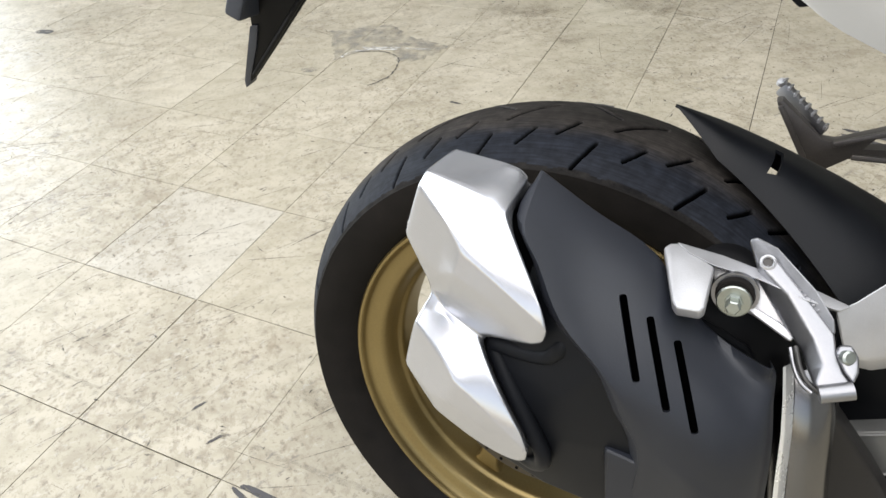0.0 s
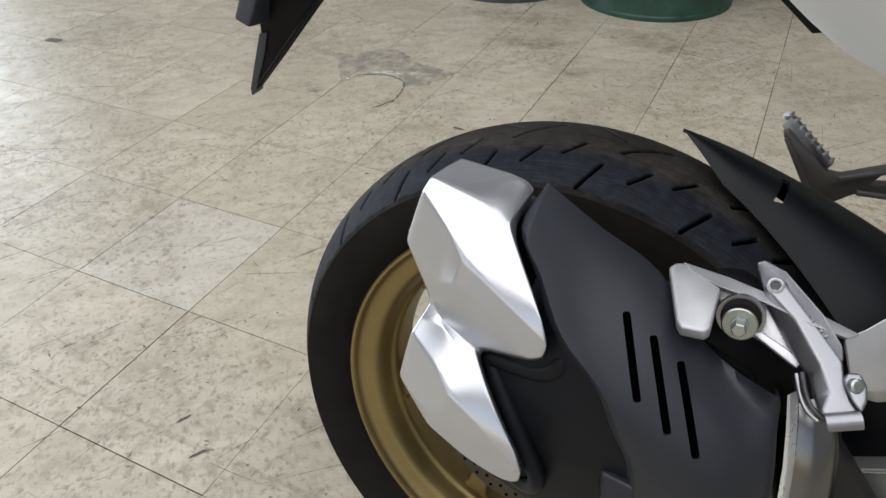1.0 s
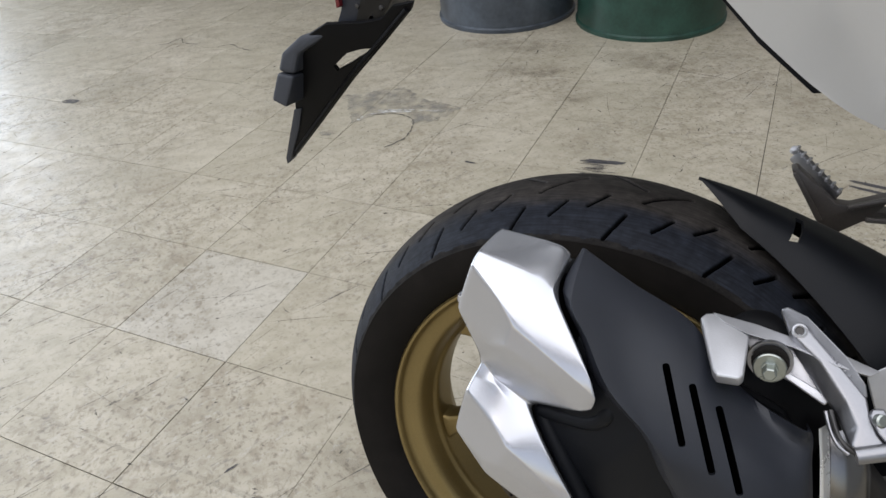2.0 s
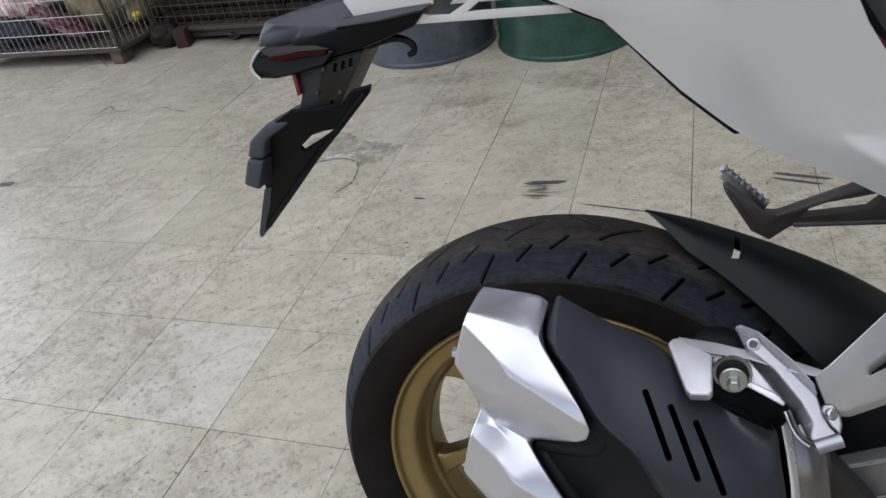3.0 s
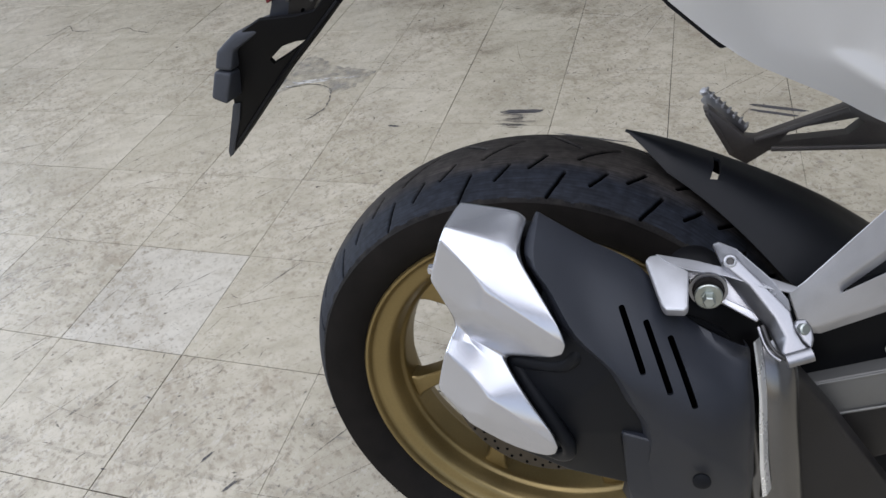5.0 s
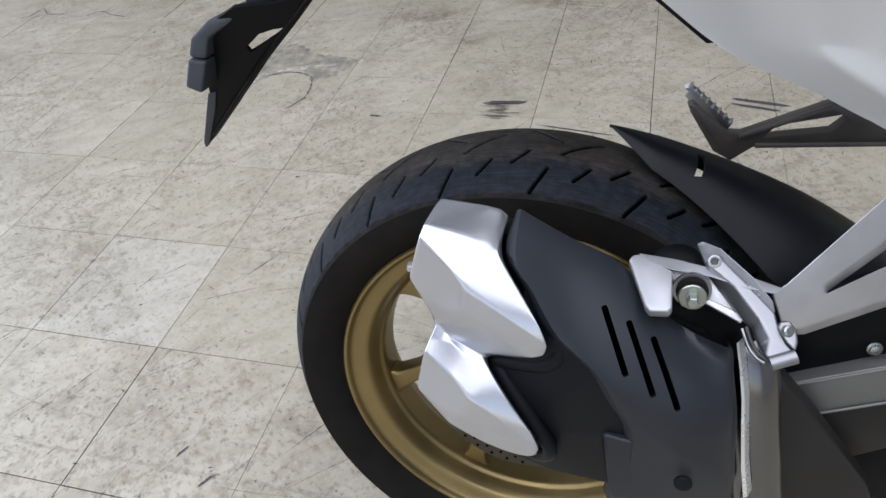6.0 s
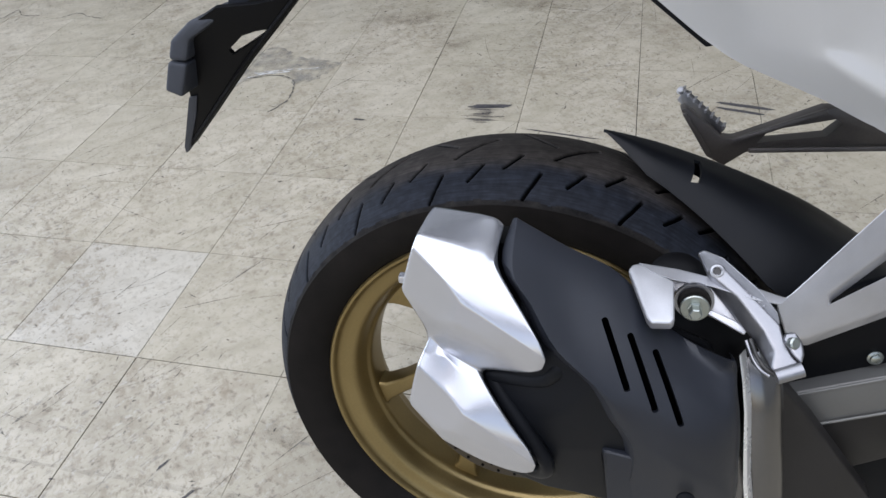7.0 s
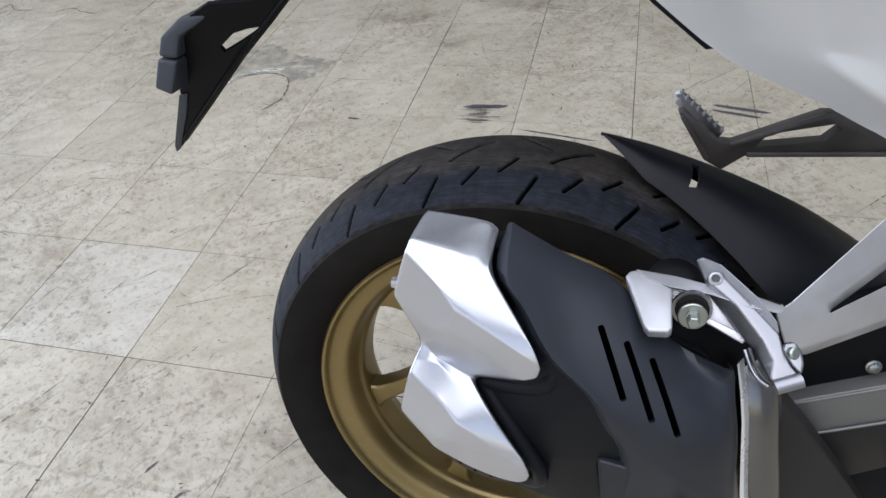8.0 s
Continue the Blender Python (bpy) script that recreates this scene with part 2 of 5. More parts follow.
    bp.inputs["Strength"].default_value, bp.inputs["Distance"].default_value = 0.12, 0.001
    l.new(tex(120, 4, pos), bp.inputs["Height"])
    l.new(bp.outputs[0], b.inputs["Normal"])
    return m


M_TILE = tile_material("marbled_vinyl_tile", (0.518, 0.47, 0.375), (0.43, 0.387, 0.298), True)
M_TILEFAR = tile_material("marbled_vinyl_tile_rest", (0.518, 0.47, 0.375), (0.43, 0.387, 0.298), False)
M_TILENEW = tile_material("paler_vinyl_tile", (0.575, 0.536, 0.46), (0.495, 0.457, 0.388), True)


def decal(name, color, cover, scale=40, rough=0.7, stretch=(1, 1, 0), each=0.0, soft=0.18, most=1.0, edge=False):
    """A thin mark, for wear, grime and painted shade: patchy, so that the floor shows through it."""
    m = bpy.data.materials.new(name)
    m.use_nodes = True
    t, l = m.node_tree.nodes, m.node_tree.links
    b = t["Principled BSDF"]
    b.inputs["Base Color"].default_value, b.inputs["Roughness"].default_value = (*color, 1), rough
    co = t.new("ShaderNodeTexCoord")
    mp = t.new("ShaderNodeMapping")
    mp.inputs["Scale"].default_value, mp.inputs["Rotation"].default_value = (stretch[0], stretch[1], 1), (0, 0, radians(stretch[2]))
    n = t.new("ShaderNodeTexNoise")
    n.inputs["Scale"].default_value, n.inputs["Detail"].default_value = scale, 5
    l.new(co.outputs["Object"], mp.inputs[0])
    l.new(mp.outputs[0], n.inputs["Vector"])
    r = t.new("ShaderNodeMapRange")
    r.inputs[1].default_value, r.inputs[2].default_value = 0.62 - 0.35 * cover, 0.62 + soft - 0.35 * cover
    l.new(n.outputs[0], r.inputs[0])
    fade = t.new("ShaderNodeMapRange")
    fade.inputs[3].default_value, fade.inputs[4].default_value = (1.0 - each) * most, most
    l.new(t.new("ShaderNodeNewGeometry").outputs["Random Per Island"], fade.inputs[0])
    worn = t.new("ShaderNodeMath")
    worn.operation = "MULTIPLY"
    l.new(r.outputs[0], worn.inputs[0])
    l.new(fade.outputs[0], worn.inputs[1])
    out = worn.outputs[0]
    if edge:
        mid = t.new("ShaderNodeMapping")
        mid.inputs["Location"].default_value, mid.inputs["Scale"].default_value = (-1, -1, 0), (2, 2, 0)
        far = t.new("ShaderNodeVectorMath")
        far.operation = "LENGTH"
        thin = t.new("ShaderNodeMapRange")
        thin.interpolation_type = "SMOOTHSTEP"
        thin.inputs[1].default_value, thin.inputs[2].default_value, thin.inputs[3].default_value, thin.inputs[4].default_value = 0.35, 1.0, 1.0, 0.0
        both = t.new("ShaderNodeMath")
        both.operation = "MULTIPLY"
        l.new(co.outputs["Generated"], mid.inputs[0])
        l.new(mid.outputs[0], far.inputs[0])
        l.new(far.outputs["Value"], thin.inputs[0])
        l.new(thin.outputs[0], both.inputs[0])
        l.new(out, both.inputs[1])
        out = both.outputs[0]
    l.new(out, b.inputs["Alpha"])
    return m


M_SCUFF = decal("rubber_scuff", (0.07, 0.067, 0.07), 0.95, 30, stretch=(1, 4, 0))
M_STROKE = decal("fine_scuffs", (0.075, 0.068, 0.064), 0.85, 130, each=0.85, soft=0.3)
M_BRUSH = decal("brushed_rubber", (0.06, 0.056, 0.06), 0.95, 60, stretch=(1, 3, 0), each=0.6)
M_SCRAPE = decal("pale_scrape", (0.66, 0.65, 0.62), 0.5, 25, stretch=(1, 3, 20))
M_PATCH = decal("worn_through_patch", (0.27, 0.255, 0.225), 0.8, 22, soft=0.45, most=0.8)
M_CAGESHADE = decal("brown_grime", (0.07, 0.055, 0.042), 1.35, 7, soft=0.5, most=0.9, edge=True)
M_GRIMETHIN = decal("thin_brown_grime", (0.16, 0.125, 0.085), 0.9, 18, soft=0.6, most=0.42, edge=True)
M_DRAG = decal("faint_drag_mark", (0.13, 0.115, 0.1), 0.9, 60, soft=0.6, most=0.34)
M_PATCHEDGE = decal("broken_tile_edge", (0.08, 0.075, 0.07), 0.8, 60)


# ---- mesh helpers ----
def part(name, bm, material, parent=None, label="", smooth=30):
    """Links a bmesh as one mesh object, under a thing or a part."""
    bmesh.ops.recalc_face_normals(bm, faces=bm.faces)
    me = bpy.data.meshes.new(name)
    bm.to_mesh(me)
    bm.free()
    mats = material if isinstance(material, (list, tuple)) else [material]
    for m in mats:
        me.materials.append(m)
    if smooth:
        me.polygons.foreach_set("use_smooth", [True] * len(me.polygons))
        me.set_sharp_from_angle(angle=radians(smooth))
    ob = new(name, me)
    ob.parent = parent
    if label:
        ob["label"] = label
    return ob


def bevelled(bm, width, segments=2, angle=20):
    """Rounds the edges that are sharper than the angle."""
    if width:
        bm.normal_update()
        edges = [e for e in bm.edges if len(e.link_faces) == 2 and e.calc_face_angle(0) > radians(angle)]
        bmesh.ops.bevel(bm, geom=edges, offset=width, segments=segments, profile=0.6, affect="EDGES", clamp_overlap=True)
    return bm


def slab(verts, faces, back, bevel=0.0, segments=2, angle=20):
    """A closed body from its outer faces, thickened by the vector back, which may differ from corner to corner."""
    bm = bmesh.new()
    n = len(verts)
    backs = back if isinstance(back, list) else [back] * n
    outer = [bm.verts.new(v) for v in verts]
    inner = [bm.verts.new(Vector(v) + Vector(b)) for v, b in zip(verts, backs)]
    count = {}
    for f in faces:
        bm.faces.new([outer[i] for i in f])
        bm.faces.new([inner[i] for i in reversed(f)])
        for a, b in zip(f, f[1:] + f[:1]):
            count[frozenset((a, b))] = count.get(frozenset((a, b)), []) + [(a, b)]
    for ways in count.values():
        if len(ways) == 1:
            a, b = ways[0]
            bm.faces.new([outer[b], outer[a], inner[a], inner[b]])
    bmesh.ops.recalc_face_normals(bm, faces=bm.faces)
    return bevelled(bm, bevel, segments, angle)


def prism(outline, y0, y1, bevel=0.0, segments=2):
    """An outline in x and z, from y0 to y1."""
    return slab([(x, y0, z) for x, z in outline], [list(range(len(outline)))], (0, y1 - y0, 0), bevel, segments)


def box(cx, cy, cz, sx, sy, sz, bevel=0.0, turn=None):
    bm = bmesh.new()
    bmesh.ops.create_cube(bm, size=1.0, matrix=Matrix.Diagonal((sx, sy, sz, 1)))
    bevelled(bm, bevel)
    bmesh.ops.transform(bm, matrix=Matrix.Translation((cx, cy, cz)) @ (turn or Matrix()), verts=bm.verts)
    return bm


def bar(p0, p1, w0, w1, d0, d1, facing, bevel=0.003):
    """A tapering bar from p0 to p1: width across, depth along facing."""
    p0, p1 = Vector(p0), Vector(p1)
    along = (p1 - p0).normalized()
    f = Vector(facing)
    f = (f - along * f.dot(along)).normalized()
    side = along.cross(f)
    vs = [p + side * w * s + f * d for p, w, d in ((p0, w0 / 2, d0 / 2), (p1, w1 / 2, d1 / 2)) for s in (-1, 1)]
    bs = [-2 * f * d for d in (d0 / 2, d0 / 2, d1 / 2, d1 / 2)]
    return slab(vs, [[0, 1, 3, 2]], bs, bevel)


def tube(points, radii, sides=20, squash=1.0, ends=True):
    """A round body along points, with a radius at each."""
    bm = bmesh.new()
    pts = [Vector(p) for p in points]
    rings, ref = [], Vector((0, 1, 0.01))
    for i, p in enumerate(pts):
        d = (pts[min(i + 1, len(pts) - 1)] - pts[max(i - 1, 0)]).normalized()
        u = (ref - d * ref.dot(d)).normalized()
        v = d.cross(u)
        r = radii[i] if isinstance(radii, (list, tuple)) else radii
        rings.append([bm.verts.new(p + (u * math.cos(a) * squash + v * math.sin(a)) * r) for a in (2 * math.pi * k / sides for k in range(sides))])
    for a, b in zip(rings, rings[1:]):
        for k in range(sides):
            bm.faces.new([a[k], a[(k + 1) % sides], b[(k + 1) % sides], b[k]])
    if ends:
        bm.faces.new(rings[0][::-1])
        bm.faces.new(rings[-1])
    return bm


def smooth_path(points, steps=6):
    """A rounded path through the points."""
    pts = [Vector(p) for p in points]
    out = []
    for i in range(len(pts) - 1):
        a, b, c, d = pts[max(i - 1, 0)], pts[i], pts[i + 1], pts[min(i + 2, len(pts) - 1)]
        for k in range(steps):
            t = k / steps
            out.append(0.5 * (2 * b + (c - a) * t + (2 * a - 5 * b + 4 * c - d) * t * t + (3 * b - a - 3 * c + d) * t ** 3))
    return out + [pts[-1]]


def lathe(profile, seg=64, axis="z", closed=False):
    """Turns a profile of (radius, height) round the axis."""
    bm = bmesh.new()
    rings = []
    for r, h in profile:
        ring = []
        for k in range(seg):
            a = 2 * math.pi * k / seg
            c, s = r * math.cos(a), r * math.sin(a)
            ring.append(bm.verts.new((c, s, h) if axis == "z" else (c, h, s)))
        rings.append(ring)
    pairs = list(zip(rings, rings[1:])) + ([(rings[-1], rings[0])] if closed else [])
    for a, b in pairs:
        for k in range(seg):
            bm.faces.new([a[k], a[(k + 1) % seg], b[(k + 1) % seg], b[k]])
    if not closed:
        if profile[0][0] > 1e-6:
            bm.faces.new(rings[0][::-1])
        if profile[-1][0] > 1e-6:
            bm.faces.new(rings[-1])
        bmesh.ops.remove_doubles(bm, verts=bm.verts, dist=1e-6)
    return bm


def skin(verts, faces, crease, thick, pins=()):
    """A smooth skin through a coarse cage of faces, with softened creases along some edges and kept borders."""
    bm = bmesh.new()
    vs = [bm.verts.new(v) for v in verts]
    for f in faces:
        bm.faces.new([vs[i] for i in f])
    bmesh.ops.recalc_face_normals(bm, faces=bm.faces)
    layer = bm.edges.layers.float.new("crease_edge")
    soft = {frozenset(k): c for k, c in crease.items()}
    index = {v: i for i, v in enumerate(vs)}
    for e in bm.edges:
        e[layer] = 1.0 if len(e.link_faces) == 1 else soft.get(frozenset(index[v] for v in e.verts), 0.0)
    keep = bm.verts.layers.float.new("crease_vert")
    for v in bm.verts:
        if v.is_boundary:
            v[keep] = 1.0
    bm.verts.ensure_lookup_table()
    for i in pins:
        bm.verts[i][keep] = 0.75
    me = bpy.data.meshes.new("cage_mesh")
    bm.to_mesh(me)
    bm.free()
    ob = new("cage_mesh", me)
    md = ob.modifiers.new("smooth", "SUBSURF")
    md.levels = 4
    bpy.context.view_layer.update()
    done = bpy.data.meshes.new_from_object(ob.evaluated_get(bpy.context.evaluated_depsgraph_get()))
    bpy.data.objects.remove(ob)
    bm = bmesh.new()
    bm.from_mesh(done)
    bpy.data.meshes.remove(done)
    bmesh.ops.solidify(bm, geom=bm.faces[:], thickness=thick)
    return bm


def faceted(points, faces, soft, firm, away, corners, deep=0.022):
    """A casting from named corners: flat facets with rounded edges, softer where soft says so, and an edge rolled back along away."""
    names = list(points)
    index = {n: i for i, n in enumerate(names)}
    verts = [Vector(points[n]) for n in names]
    polys = [[index[n] for n in f.split()] for f in faces]
    ways = {}
    for f in polys:
        for a, b in zip(f, f[1:] + f[:1]):
            ways.setdefault(frozenset((a, b)), []).append((a, b))
    crease = {k: firm for k in ways}
    for k, w in soft.items():
        crease[frozenset(index[n] for n in k.split())] = w
    border = [w[0] for w in ways.values() if len(w) == 1]
    back = {}
    for a, b in border:
        for i in (a, b):
            if i not in back:
                back[i] = len(verts)
                verts.append(verts[i] + Vector(away) * deep)
    for a, b in border:
        polys.append([b, a, back[a], back[b]])
        crease[frozenset((a, b))] = 0.66
    return skin([tuple(v) for v in verts], polys, {tuple(k): w for k, w in crease.items()}, 0.003, [index[n] for n in corners.split()])


def placed(bm, m):
    bmesh.ops.transform(bm, matrix=m, verts=bm.verts)
    return bm


def cut(ob, *cutters):
    """Cuts bodies out of a part and keeps the result as its mesh."""
    for bm in cutters:
        bmesh.ops.recalc_face_normals(bm, faces=bm.faces)
        me = bpy.data.meshes.new("cutter")
        bm.to_mesh(me)
        bm.free()
        tool = new("cutter", me)
        md = ob.modifiers.new("cut", "BOOLEAN")
        md.operation, md.solver, md.object = "DIFFERENCE", "EXACT", tool
        parent, ob.parent = ob.parent, None
        bpy.context.view_layer.update()
        done = bpy.data.meshes.new_from_object(ob.evaluated_get(bpy.context.evaluated_depsgraph_get()))
        ob.modifiers.clear()
        old, ob.data = ob.data, done
        done.name = ob.name
        ob.parent = parent
        bpy.data.meshes.remove(old)
        bpy.data.objects.remove(tool)
        done.polygons.foreach_set("use_smooth", [True] * len(done.polygons))
        done.set_sharp_from_angle(angle=radians(30))
    return ob


def axis_to(p, d):
    """A pose at p whose z points along d."""
    return Matrix.Translation(p) @ Vector(d).to_track_quat("Z", "Y").to_matrix().to_4x4()


def thing(name, m, label, category, group=""):
    """The empty at a thing's base."""
    ob = new(name)
    ob.empty_display_size = 0.1
    ob.matrix_world = m
    return tagged(ob, label, category, group)


# ---- the room ----
# walls and ceiling are unseen, added to close in and bounce the light
X0, X1, Y0, Y1, HIGH = -5.0, 4.0, -4.0, 4.6, 3.1
base = part("floor", box((X0 + X1) / 2, (Y0 + Y1) / 2, -0.054, X1 - X0 + 0.4, Y1 - Y0 + 0.4, 0.1), M_SUB)
tagged(base, "worn cream marbled vinyl tile floor with dark joints", "floor", kind="structure")
# ceiling opening added to let the overhead lamp shine in
SKY = (-3.2, 3.0, -3.4, 1.2)
top = bmesh.new()
for ax, bx, ay, by in ((X0 - 0.2, SKY[0], Y0 - 0.2, Y1 + 0.2), (SKY[1], X1 + 0.2, Y0 - 0.2, Y1 + 0.2), (SKY[0], SKY[1], Y0 - 0.2, SKY[2]), (SKY[0], SKY[1], SKY[3], Y1 + 0.2)):
    bmesh.ops.create_cube(top, size=1.0, matrix=pose((ax + bx) / 2, (ay + by) / 2, HIGH + 0.06) @ Matrix.Diagonal((bx - ax, by - ay, 0.12, 1)))
tagged(part("ceiling", top, M_CEIL), "unseen off-white board ceiling with a wide opening added for top light", "ceiling", kind="structure")
tagged(part("wall_north", box((X0 + X1) / 2, Y1 + 0.08, HIGH / 2, X1 - X0, 0.15, HIGH), M_WALL), "unseen painted wall behind the drums, added to bounce light", "wall", kind="structure")
tagged(part("wall_east", box(X1 + 0.08, (Y0 + Y1) / 2, HIGH / 2, 0.15, Y1 - Y0, HIGH), M_WALL), "unseen painted wall, added to bounce light", "wall", kind="structure")


def open_wall(name, along_x, at, lo, hi, a, b, top):
    """A wall with one wide opening from a to b, up to the height top."""
    bm = bmesh.new()
    for c0, c1, z0, z1 in ((lo, a, 0, HIGH), (b, hi, 0, HIGH), (a, b, top, HIGH)):
        if along_x:
            m = pose((c0 + c1) / 2, at, (z0 + z1) / 2) @ Matrix.Diagonal((c1 - c0, 0.15, z1 - z0, 1))
        else:
            m = pose(at, (c0 + c1) / 2, (z0 + z1) / 2) @ Matrix.Diagonal((0.15, c1 - c0, z1 - z0, 1))
        bmesh.ops.create_cube(bm, size=1.0, matrix=m)
    tagged(part(name, bm, M_WALL), "unseen added wall with a wide open shop front", "wall", kind="structure")


open_wall("wall_south", True, Y0 - 0.08, X0, X1, -2.8, 3.8, 2.8)
open_wall("wall_west", False, X0 - 0.08, Y0, Y1, -1.8, 3.0, 2.75)


# ---- the motorcycle ----
BIKE = pose(0.7727, -0.1915, 0.0015, 0, 0, 3.516) @ pose(0, 0, 0, -10.27, 0, 0)
bike = thing("motorcycle", BIKE, "sports motorcycle with white tail, gold rear wheel and silver exhaust caps", "motorcycle")


SPOKE = 195.5
WHEEL = pose(0.0097, -0.0286, 0.3034, -0.33, 0, -4.17)


def build_wheel():
    R, W, H, EXP = 0.3077, 0.0766, 0.0318, 2.38
    AXLE = WHEEL
    # rim barrel with lips, lathed round y
    half = [(0.189, 0.0), (0.189, -0.014), (0.1896, -0.018), (0.1912, -0.021), (0.1936, -0.0228), (0.195, -0.0255), (0.1972, -0.0325), (0.2005, -0.0405), (0.2035, -0.0445), (0.2065, -0.046),
            (0.2125, -0.0475), (0.2185, -0.0495), (0.2215, -0.0515), (0.2228, -0.0545), (0.2236, -0.0575), (0.2252, -0.0592), (0.2278, -0.0595), (0.2299, -0.0575), (0.2292, -0.053), (0.218, -0.045), (0.211, -0.036), (0.203, -0.02), (0.199, 0.0)]
    prof = half + [(r, -h) for r, h in half[-2:0:-1]]
    wheel = part("rear_wheel", placed(lathe(prof, 128, "y", closed=True), AXLE), M_GOLD, bike, "gold painted cast alloy wheel", 35)
    # spokes
    for k in range(7):
        a = radians(SPOKE + k * 360 / 7)
        d, n = Vector((math.cos(a), 0, math.sin(a))), Vector((-math.sin(a), 0, math.cos(a)))
        c = Vector((0, 0, 0))
        vs, hy = [], 0.014
        for r, w in ((0.045, 0.014), (0.1, 0.0105), (0.155, 0.0105), (0.18, 0.0135), (0.1935, 0.022)):
            c = n * -0.3 * (0.1935 - r)
            vs += [c + d * r - n * w + Vector((0, -hy, 0)), c + d * r + n * w + Vector((0, -hy, 0))]
        fs = [[2 * i, 2 * i + 1, 2 * i + 3, 2 * i + 2] for i in range(4)]
        part("spoke", placed(slab(vs, fs, (0, 2 * hy, 0), 0.005, 3), WHEEL), M_GOLD, wheel)
    part("hub", placed(lathe([(0.02, -0.06), (0.05, -0.058), (0.056, -0.05), (0.056, 0.05), (0.05, 0.058), (0.02, 0.06)], 48, "y"), AXLE), M_GOLD, wheel)
    part("axle", placed(lathe([(0.013, -0.07), (0.013, 0.07)], 24, "y"), AXLE), M_ZINC, wheel)
    disc = part("brake_disc", placed(lathe([(0.062, -0.059), (0.1085, -0.059), (0.1085, -0.064), (0.062, -0.064)], 96, "y", closed=True), WHEEL), M_DISC, wheel, "dull brown drilled brake disc")
    # black dots, slightly proud, paint in the dark of the drilled holes
    hole = lathe([(0.0, -0.0648), (0.0019, -0.0648), (0.0019, -0.0635), (0.0, -0.0635)], 12, "y")
    for k in range(64):
        a, rad = 2 * math.pi * k / 64, (0.1035, 0.096)[k % 2]
        part("disc_hole", placed(hole.copy(), WHEEL @ pose(rad * math.cos(a), 0, rad * math.sin(a))), M_HOLESHADE, disc)
    hole.free()
    # tyre: tread with cut grooves, and two sidewalls
    NT, crown = 2600, []
    NS = 150
    for j in range(NS + 1):
        u = -1 + 2 * j / NS
        crown.append((R - H * abs(u) ** EXP, W * u, u))
    segs = []
    pitch, deg = 2 * math.pi / 19, math.pi / 180
    for side in (-1, 1):
        for k in range(19):
            t0 = 102 * deg + k * pitch + (0 if side < 0 else 0.41 * pitch)
            for line, w in ((((0, 0.37), (-1.5, 0.255), (-3.2, 0.15), (-5.2, 0.03), (-7.3, -0.07)), 0.0019), (((-12.8, 0.345), (-11.6, 0.455), (-9.9, 0.575)), 0.0021),
                            (((-5.8, 0.52), (-4.7, 0.625), (-3.2, 0.735)), 0.002), (((2.1, 0.62), (3.2, 0.77), (4.7, 0.93)), 0.0019)):
                segs += [(side, t0 + p[0] * deg, p[1], t0 + q[0] * deg, q[1], w * (0.75 if n in (0, len(line) - 2) else 1.0)) for n, (p, q) in enumerate(zip(line, line[1:]))]
    depth = np.zeros((NT, NS + 1))
    th = np.arange(NT) * 2 * math.pi / NT
    uu = np.array([c[2] for c in crown])
    for side, pa, pu, qa, qu, w in segs:
        rel = (th - pa + math.pi) % (2 * math.pi) - math.pi
        near = np.where(np.abs(rel) < 0.35)[0]
        X = rel[near][:, None] * R
        Y = (uu[None, :] * side - pu) * W * 1.12
        ex, ey = (qa - pa) * R, (qu - pu) * W * 1.12
        t = np.clip((X * ex + Y * ey) / (ex * ex + ey * ey), 0, 1)
        dist = np.hypot(X - t * ex, Y - t * ey)
        hit = np.clip((w + 0.0009 - dist) / 0.0009, 0, 1)
        depth[near] = np.maximum(depth[near], hit)
    verts, faces, mats = [], [], []
    for i in range(NT):
        c, s = math.cos(th[i]), math.sin(th[i])
        for j, (r, y, u) in enumerate(crown):
            r2 = r - 0.0045 * depth[i, j]
            verts.append(WHEEL @ Vector((r2 * c, y, r2 * s)))
    for i in range(NT):
        i2 = (i + 1) % NT
        for j in range(NS):
            faces.append((i * (NS + 1) + j, i2 * (NS + 1) + j, i2 * (NS + 1) + j + 1, i * (NS + 1) + j + 1))
            mats.append(1 if abs(crown[j][2]) > 0.965 + 0.03 * noise.noise(Vector((i * 0.05, j * 0.2, 0))) else 0)
    me = bpy.data.meshes.new("tyre")
    me.from_pydata(verts, [], faces)
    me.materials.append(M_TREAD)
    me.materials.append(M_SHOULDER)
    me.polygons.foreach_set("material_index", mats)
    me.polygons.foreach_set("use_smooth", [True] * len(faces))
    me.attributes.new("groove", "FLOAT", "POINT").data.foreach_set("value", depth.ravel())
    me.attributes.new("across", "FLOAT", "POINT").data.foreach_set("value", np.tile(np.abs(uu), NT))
    me.attributes.new("around", "FLOAT", "POINT").data.foreach_set("value", np.repeat(th * R * 4, NS + 1))
    me.update()
    tyre = new("tyre", me)
    tyre.parent = wheel
    tyre["label"] = "black grooved motorcycle tyre with scuffed tread"
    for s in (-1, 1):
        side = [(R - H + 0.0012, s * (W - 0.0015)), (R - H - 0.0005, s * (W + 0.0008)), (R - H - 0.004, s * (W + 0.0006)), (0.262, s * (W + 0.0002)), (0.25, s * 0.0735), (0.24, s * 0.0675), (0.2335, s * 0.061), (0.2296, s * 0.0555), (0.222, s * 0.044), (0.255, s * 0.062)]
        part("sidewall", placed(lathe(side, 160, "y", closed=True), AXLE), M_SIDEWALL, wheel, "matt black tyre sidewall")


build_wheel()


